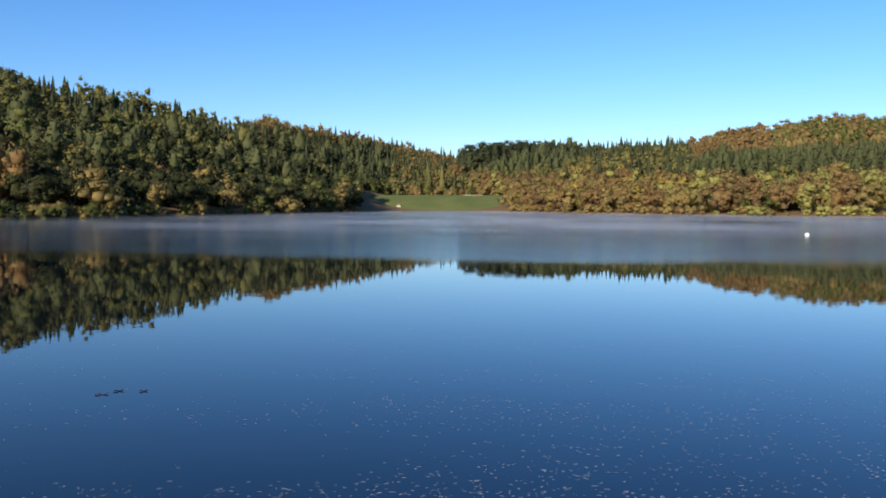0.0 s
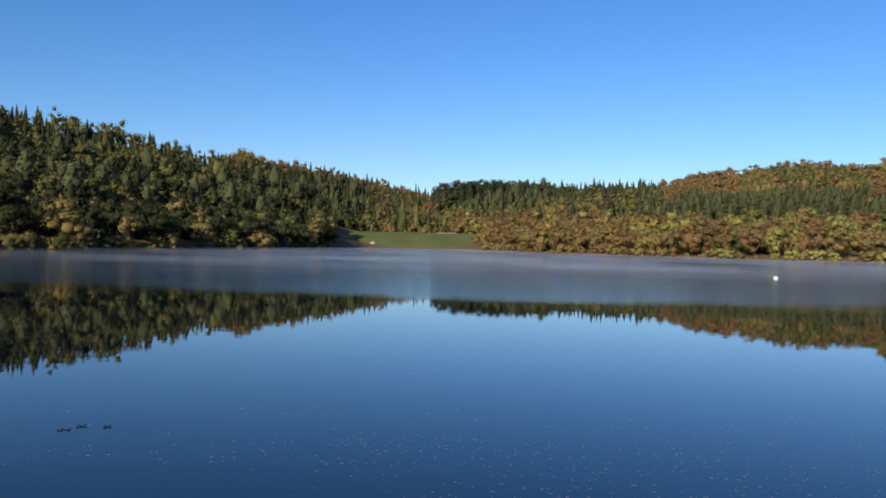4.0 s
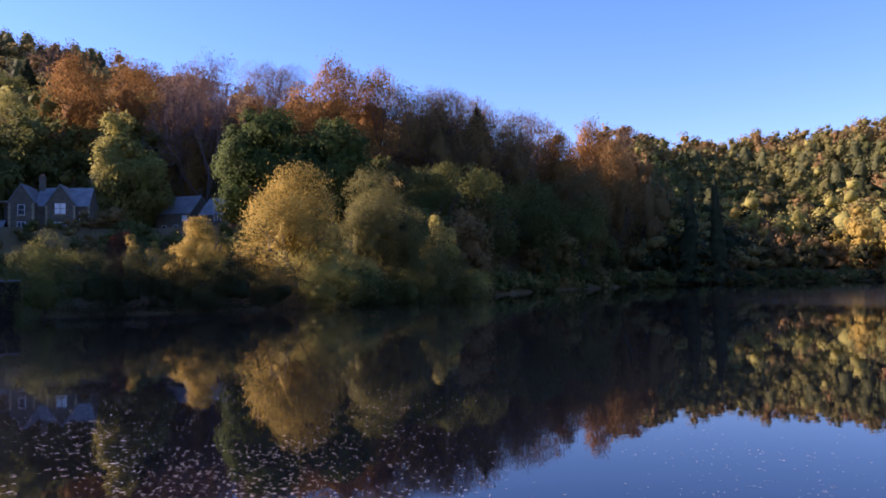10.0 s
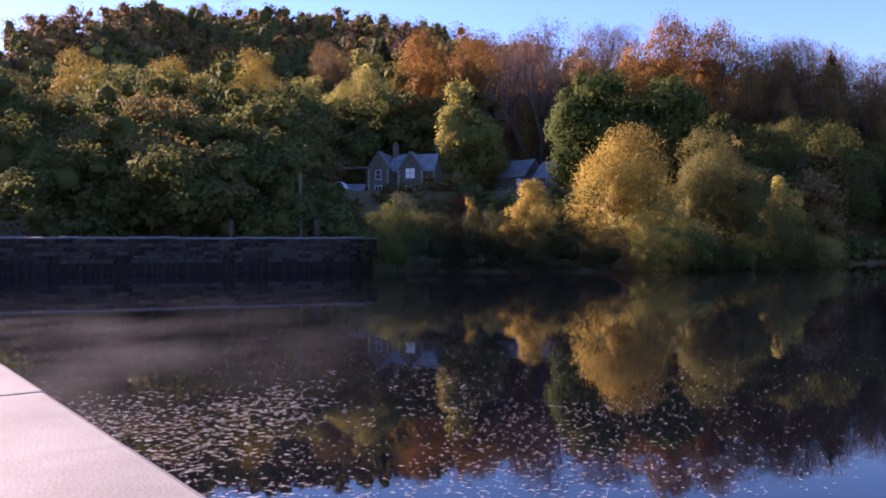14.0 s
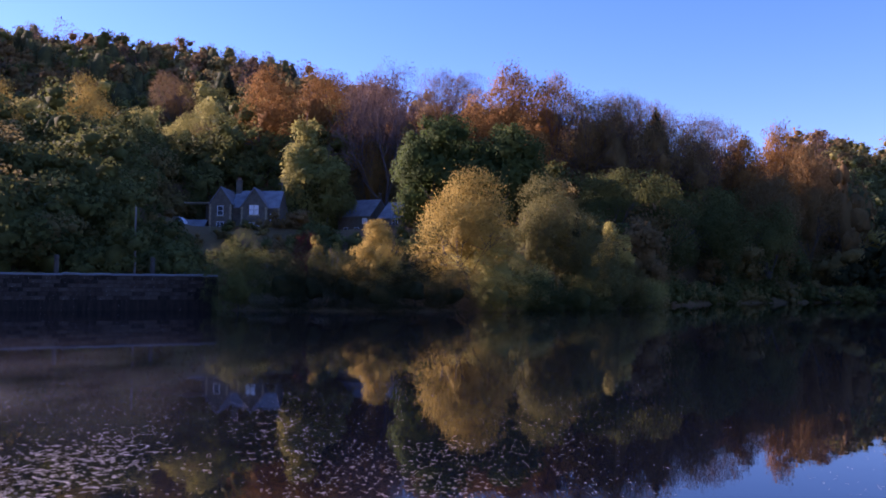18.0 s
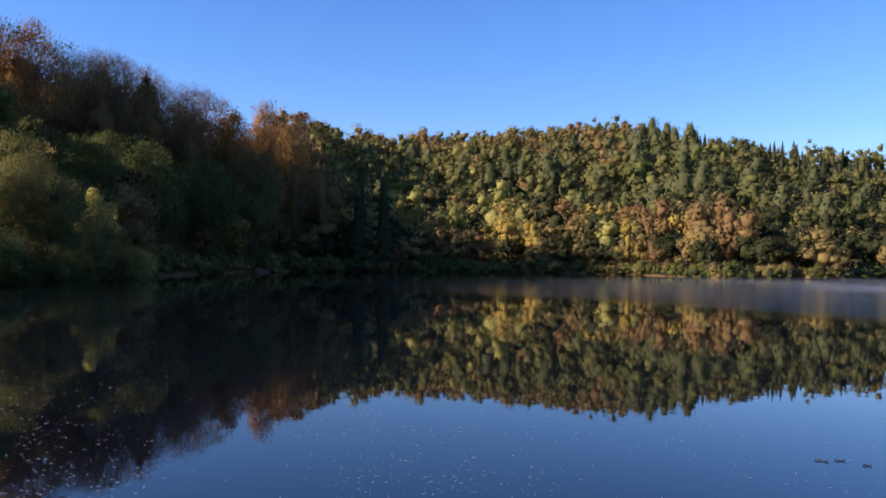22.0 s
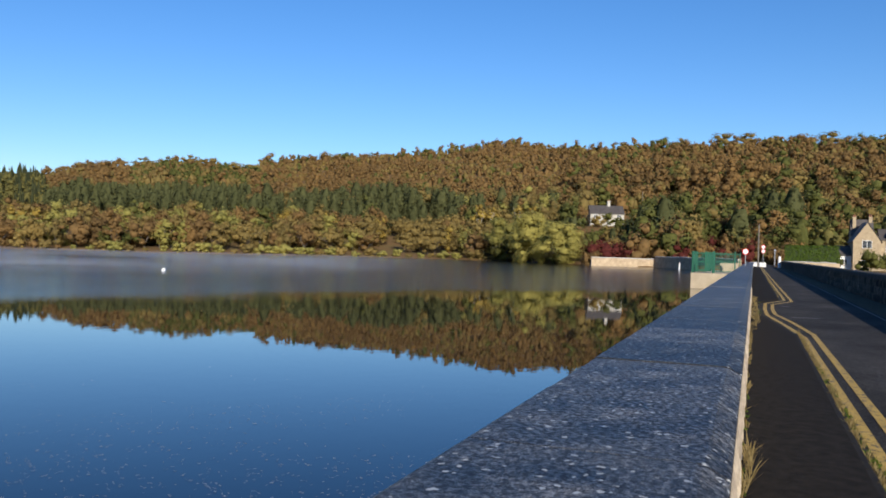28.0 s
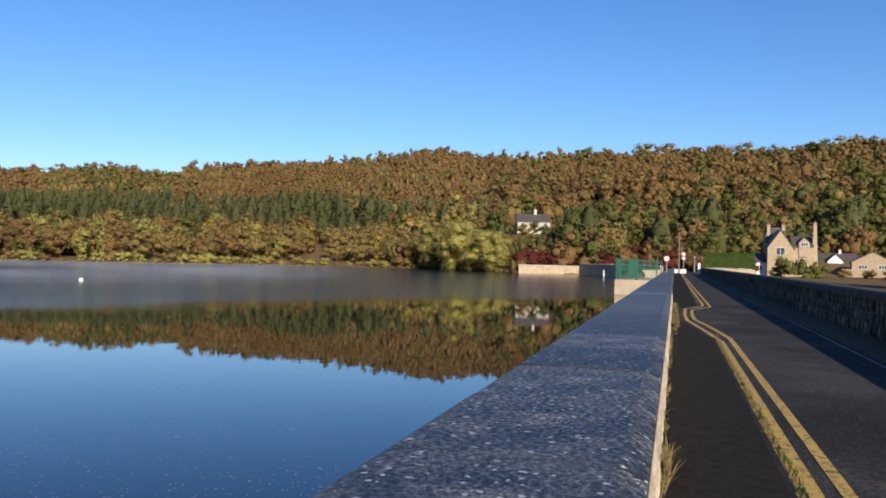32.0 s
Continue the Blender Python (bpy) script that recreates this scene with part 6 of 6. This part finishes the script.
for a, b in zip(corners, corners[1:]):
    pa, pb = along(*a, 0), along(*b, 0)
    fence_panel((pa.x, pa.y), (pb.x, pb.y), 1.42, 1.95)
for a, b in (((101.8, 4.5), (101.8, 1.5)),):
    pa, pb = along(*a, 0), along(*b, 0)
    fence_panel((pa.x, pa.y), (pb.x, pb.y), 1.42, 1.95)


def disc_sign(s, q, z0, centres, radius, faces, label):
    """Round plates on a pole that face down the dam."""
    root = new("road_sign")
    root.matrix_world = arm_frame(s, z0) @ pose(0, q, 0)
    tagged(root, label, "sign")
    bm = bmesh.new()
    top = max(centres) - z0 + radius
    bmesh.ops.create_cone(bm, cap_ends=True, segments=10, radius1=0.04, radius2=0.04, depth=top, matrix=Matrix.Translation((0.03, 0, top / 2)))
    part("pole", bm, STEEL, root)
    for c, (rim, inner) in zip(centres, faces):
        for nm, rad, mat, dx in (("plate", radius, rim, -0.02), ("plate_face", radius * 0.74, inner, -0.03)):
            bm = bmesh.new()
            bmesh.ops.create_cone(bm, cap_ends=True, segments=24, radius1=rad, radius2=rad, depth=0.012, matrix=Matrix.Translation((dx, 0, c - z0)) @ Matrix.Rotation(math.pi / 2, 4, "Y"))
            part(nm, bm, mat, root)
    return root


disc_sign(88, 0.85, COPE_Z, [3.55], 0.32, [(RED, WHITE_SIGN)], "round red-rimmed white road sign on a grey pole")
disc_sign(147, -1.35, 1.4, [4.75, 4.05], 0.36, [(RED, WHITE_SIGN), (RED, WHITE_SIGN)], "two round red-rimmed signs on one pole")


def post(name, x, y, z0, z1, radius, material, label, category, cap=0.0):
    bm = bmesh.new()
    bmesh.ops.create_cone(bm, cap_ends=True, segments=10, radius1=radius, radius2=radius * 0.8, depth=z1 - z0, matrix=Matrix.Translation((x, y, (z0 + z1) / 2)))
    if cap:
        bmesh.ops.create_cone(bm, cap_ends=True, segments=10, radius1=cap, radius2=cap * 0.6, depth=cap, matrix=Matrix.Translation((x, y, z1 + cap / 2)))
    return tagged(link_mesh(name, bm, material), label, category)


p = along(150, -0.6, 0)
post("utility_pole", p.x, p.y, 1.0, 8.6, 0.13, POLE, "weathered wooden utility pole by the road's end", "pole")
p = along(150, -3.2, 0)
post("marker_post", p.x, p.y, 1.3, 4.2, 0.08, STEEL, "short grey lamp post by the road's end", "post", 0.22)
p = along(148, -3.9, 0)
post("bollard", p.x, p.y, 1.3, 3.2, 0.28, WHITE_SIGN, "white bollard by the parapet's end", "bollard", 0.1)
px_, py_ = az_r(-55.2, 285)
post("utility_pole", px_, py_, level(-55.2, 285) - 0.5, level(-55.2, 285) + 8.5, 0.13, POLE, "wooden utility pole among hillside trees", "pole")
px_, py_ = az_r(-57.7, 176)
post("marker_post", px_, py_, -2.5, 1.4, 0.16, WHITE_SIGN, "pale level post standing in the water", "post")
px_, py_ = az_r(102.5, 96)
post("utility_pole", px_, py_, 2.0, 11.0, 0.12, POLE, "wooden utility pole on the bank, in shade", "pole")
for az, hh in ((107.1, 5.2), (101.4, 5.1)):
    px_, py_ = az_r(az, 91.5)
    post("gate_post", px_, py_, 1.0, hh, 0.28, STONE, "short stone post behind the bank wall", "post", 0.3)

# small white hut and steps on the embankment
h = House("valve_hut", 3.62, 329, 0.9, 0, "small pale hut on the grass embankment", "hut")
h.gable(-0.9, 0.9, 0, 1.6, 1.3, 1.9, CONCRETE, SLATE, over=0.1)
h = House("overflow_wall", -1.6, 347, 5.6, 6, "long pale wall at the embankment's crest", "wall")
h.slab("wall", -4.6, 3.6, 0, 0.5, 0.2, 1.15, CONCRETE)

# ---- on the water ----
bm = bmesh.new()
bmesh.ops.create_cone(bm, cap_ends=True, segments=16, radius1=0.21, radius2=0.18, depth=0.26, matrix=Matrix.Translation((0, 0, 0.11)))
bmesh.ops.bevel(bm, geom=bm.edges[:], offset=0.03, segments=2, affect="EDGES")
buoy = new("buoy")
buoy.matrix_world = Matrix.Translation((*az_r(-23.12, 88), 0))
tagged(buoy, "small white mooring buoy floating on the lake", "buoy")
part("float", bm, WHITE_SIGN, buoy)
bm = bmesh.new()
bmesh.ops.create_cone(bm, cap_ends=True, segments=10, radius1=0.06, radius2=0.04, depth=0.12, matrix=Matrix.Translation((0, 0, 0.29)))
part("eye", bm, STEEL, buoy)

fr = random.Random(21)
WET_WOOD = worn("wet_wood", (0.012, 0.010, 0.008), (0.03, 0.025, 0.02), 4.0, 40.0, rough=0.4)
for az, r, L in ((23.2, 14.1, 0.10), (22.2, 14.25, 0.075), (20.7, 14.1, 0.06)):
    x, y = az_r(az, r)
    a = radians(az) + fr.uniform(-0.3, 0.3)
    pts = []
    for i in range(5):
        t = -L + L * 2 * i / 4
        pts.append((x + math.cos(a) * t, y + math.sin(a) * t, 0.012 + 0.012 * math.sin(i * 2.1)))
    me = loose_mesh("floating_twig", sticks([(pts[i], pts[i + 1], 0.011, 0.009) for i in range(4)], 6), WET_WOOD)
    tagged(new("floating_twig", me), "dark wet twig floating on still water", "twig", "floating twigs")

# foam and leaf flecks that drift near the dam
FLECK = worn("fleck", (0.40, 0.36, 0.31), (0.68, 0.62, 0.54), 0.5, 9.0, rough=0.6)


def flecks(count, az0, az1, r0, r1, size, seed, cut):
    rg = np.random.default_rng(seed)
    out = []
    while len(out) < count:
        az = rg.uniform(az0, az1)
        r = r0 + (r1 - r0) * rg.uniform() ** 1.3
        x, y = az_r(az, r)
        if rg.uniform() > min(az - az0, az1 - az) / 9.0:
            continue
        if noise.noise(Vector((x * 0.13, y * 0.35, seed))) + rg.normal() * 0.12 < cut - 0.35 * max(0.0, 1 - (r - r0) / 9.0):
            continue
        a = radians(az) + rg.uniform(-0.45, 0.45)
        L, W = size * rg.uniform(0.5, 2.0), size * rg.uniform(0.14, 0.34)
        ca, sa = math.cos(a), math.sin(a)
        z = rg.uniform(0.004, 0.009)
        out.append([(x + ca * u * L - sa * v * W, y + sa * u * L + ca * v * W, z) for u, v in ((-1, rg.uniform(-0.3, 0.3)), (0.1, -1), (1, rg.uniform(-0.3, 0.3)), (-0.2, 1))])
    return np.array(out).reshape(-1, 3)


fl_all = np.concatenate([flecks(2300, -52, 64, 8.5, 19, 0.019, 3, 0.18), flecks(240, -40, 60, 14, 42, 0.028, 4, 0.25), flecks(4800, 63, 126, 5, 27, 0.022, 5, -0.08), flecks(4400, 72, 128, 5.5, 16, 0.025, 6, -0.1), flecks(3600, 90, 128, 7, 20, 0.040, 8, 0.0), flecks(1700, -50, 12, 7.5, 13, 0.020, 9, 0.1)])
tagged(new("foam_flecks", loose_mesh("foam_flecks", fl_all, FLECK, k=4)), "pale foam and leaf flecks drifting on the water", "foam", kind="stuff")

# thin mist lying on the lake
ms = Mat("morning_mist", 1.0, spec=0.0)
ms.colour((0.78, 0.84, 0.93))
mv = ms.noise(0.035, 5, ms.stretch(1.0, 1.6, 1.0))
mxyz = ms.t.nodes.new("ShaderNodeSeparateXYZ")
ms.link(ms.coord(), mxyz.inputs[0])
fade = ms.math("MULTIPLY", ms.span(mxyz.outputs["Y"], 52.0, 105.0), ms.math("MULTIPLY", ms.span(mxyz.outputs["X"], -95.0, 10.0), ms.span(ms.math("DIVIDE", mxyz.outputs["X"], ms.math("MAXIMUM", mxyz.outputs["Y"], 1.0)), 0.98, 0.55)))
ms.link(ms.math("MULTIPLY", ms.math("MULTIPLY", ms.span(mv, 0.30, 0.70), 0.135), fade), ms.b.inputs["Alpha"])
MIST = ms.m
for i, z in enumerate((0.12, 0.3, 0.55)):
    bm = bmesh.new()
    pts = [az_r(a, (float(lie(a)[0]) - 2 - i * 2)) for a in range(-48, 61, 4)]
    inner = [az_r(a, 50 + i * 14 + 5 * math.sin(a * 0.2 + i)) for a in range(60, -49, -4)]
    bm.faces.new([bm.verts.new((x, y, z)) for x, y in pts + inner])
    ob = tagged(link_mesh("mist", bm, MIST), "thin morning mist lying over the far water", "mist", kind="stuff")
    ob.visible_shadow = False

# wisps that drift over the near bay; their warm veil also paints sun glare
ws = Mat("bay_mist_and_glare", 1.0, spec=0.0)
ws.colour((0.88, 0.84, 0.78))
wv = ws.noise(0.25, 3, ws.stretch(0.8, 1.2, 1.0), 0.5)
far_off = ws.node("ShaderNodeVectorMath")
far_off.operation = "LENGTH"
ws.link(ws.coord(), far_off.inputs[0])
wx = ws.t.nodes.new("ShaderNodeSeparateXYZ")
ws.link(ws.coord(), wx.inputs[0])
edge_fade = ws.math("MULTIPLY", ws.span(far_off.outputs["Value"], 8.5, 15.0), ws.math("POWER", ws.span(far_off.outputs["Value"], 62.0, 15.0), 3.0))
edge_fade = ws.math("MULTIPLY", edge_fade, ws.span(wx.outputs["Y"], 0.0, -16.0))
ws.link(ws.math("MULTIPLY", ws.math("MULTIPLY", ws.span(wv, 0.30, 0.75), edge_fade), 0.085), ws.b.inputs["Alpha"])
for i, z in enumerate((0.15, 0.4)):
    bm = bmesh.new()
    ring = [az_r(a, 74) for a in range(70, 124, 4)] + [az_r(a, 6) for a in range(122, 68, -4)]
    bm.faces.new([bm.verts.new((x, y, z)) for x, y in ring])
    ob = tagged(link_mesh("mist", bm, ws.m), "thin wisps of morning mist and painted glare haze over the bay", "mist", kind="stuff")
    ob.visible_shadow = False

# dry grass along the footpath
BLADE = leafy("dry_grass", (0.20, 0.15, 0.05), (0.46, 0.36, 0.19), tint="object")
MOSS = leafy("green_moss", (0.05, 0.09, 0.012), (0.13, 0.18, 0.03), tint="object")
gr_ = np.random.default_rng(9)


def blades(count, s0, s1, q0, q1, h0, h1, z):
    out = []
    for _ in range(count):
        s, q = gr_.uniform(s0, s1), gr_.uniform(q0, q1)
        b = np.array(along(s, q, z))
        lean = gr_.normal(size=3) * 0.45 * gr_.uniform(h0, h1)
        hgt = gr_.uniform(h0, h1)
        t = b + (lean[0], lean[1], hgt)
        w = unit(np.array((gr_.normal(), gr_.normal(), 0))) * 0.004
        mid = (b + t) / 2 + (0, 0, hgt * 0.12)
        out.append([b - w, b + w, mid + w, mid - w])
        out.append([mid - w, mid + w, t + w * 0.2, t - w * 0.2])
    return np.array(out).reshape(-1, 3)


def clumped(n, s0, s1, q0, q1, h0, h1, z, each=14):
    """Tufts of grass, each a handful of blades about one root."""
    out = []
    for _ in range(n):
        c, q, h = gr_.uniform(s0, s1), gr_.uniform(q0, q1), gr_.uniform(0.4, 1.0)
        out.append(blades(each, c - 0.05, c + 0.05, q - 0.02, q + 0.02, h0 * h, h1 * h, z))
    return np.concatenate(out)


gb = np.concatenate([clumped(170, 2, 19.5, -0.93, -0.85, 0.03, 0.11, 1.385), clumped(46, 2, 20, 0.04, 0.10, 0.03, 0.16, 1.44), clumped(60, 19, 34, -0.12, 0.09, 0.05, 0.24, 1.40), clumped(4, 5.8, 6.8, 0.0, 0.08, 0.10, 0.26, 1.44), clumped(50, 36, 70, -0.98, -0.90, 0.03, 0.14, 1.385)])
tagged(new("dry_grass", loose_mesh("dry_grass", gb, BLADE, k=4)), "dry straw-coloured grass along the kerb and wall foot", "grass", kind="stuff")
mb = np.concatenate([clumped(240, 2, 14, -0.94, -0.84, 0.012, 0.04, 1.385, 12), clumped(60, 2, 18, 0.05, 0.11, 0.01, 0.03, 1.44, 12), clumped(60, 20, 34, -0.2, 0.08, 0.012, 0.05, 1.40, 12)])
tagged(new("moss", loose_mesh("moss", mb, MOSS, k=4)), "low green moss along the kerb and wall foot", "moss", kind="stuff")
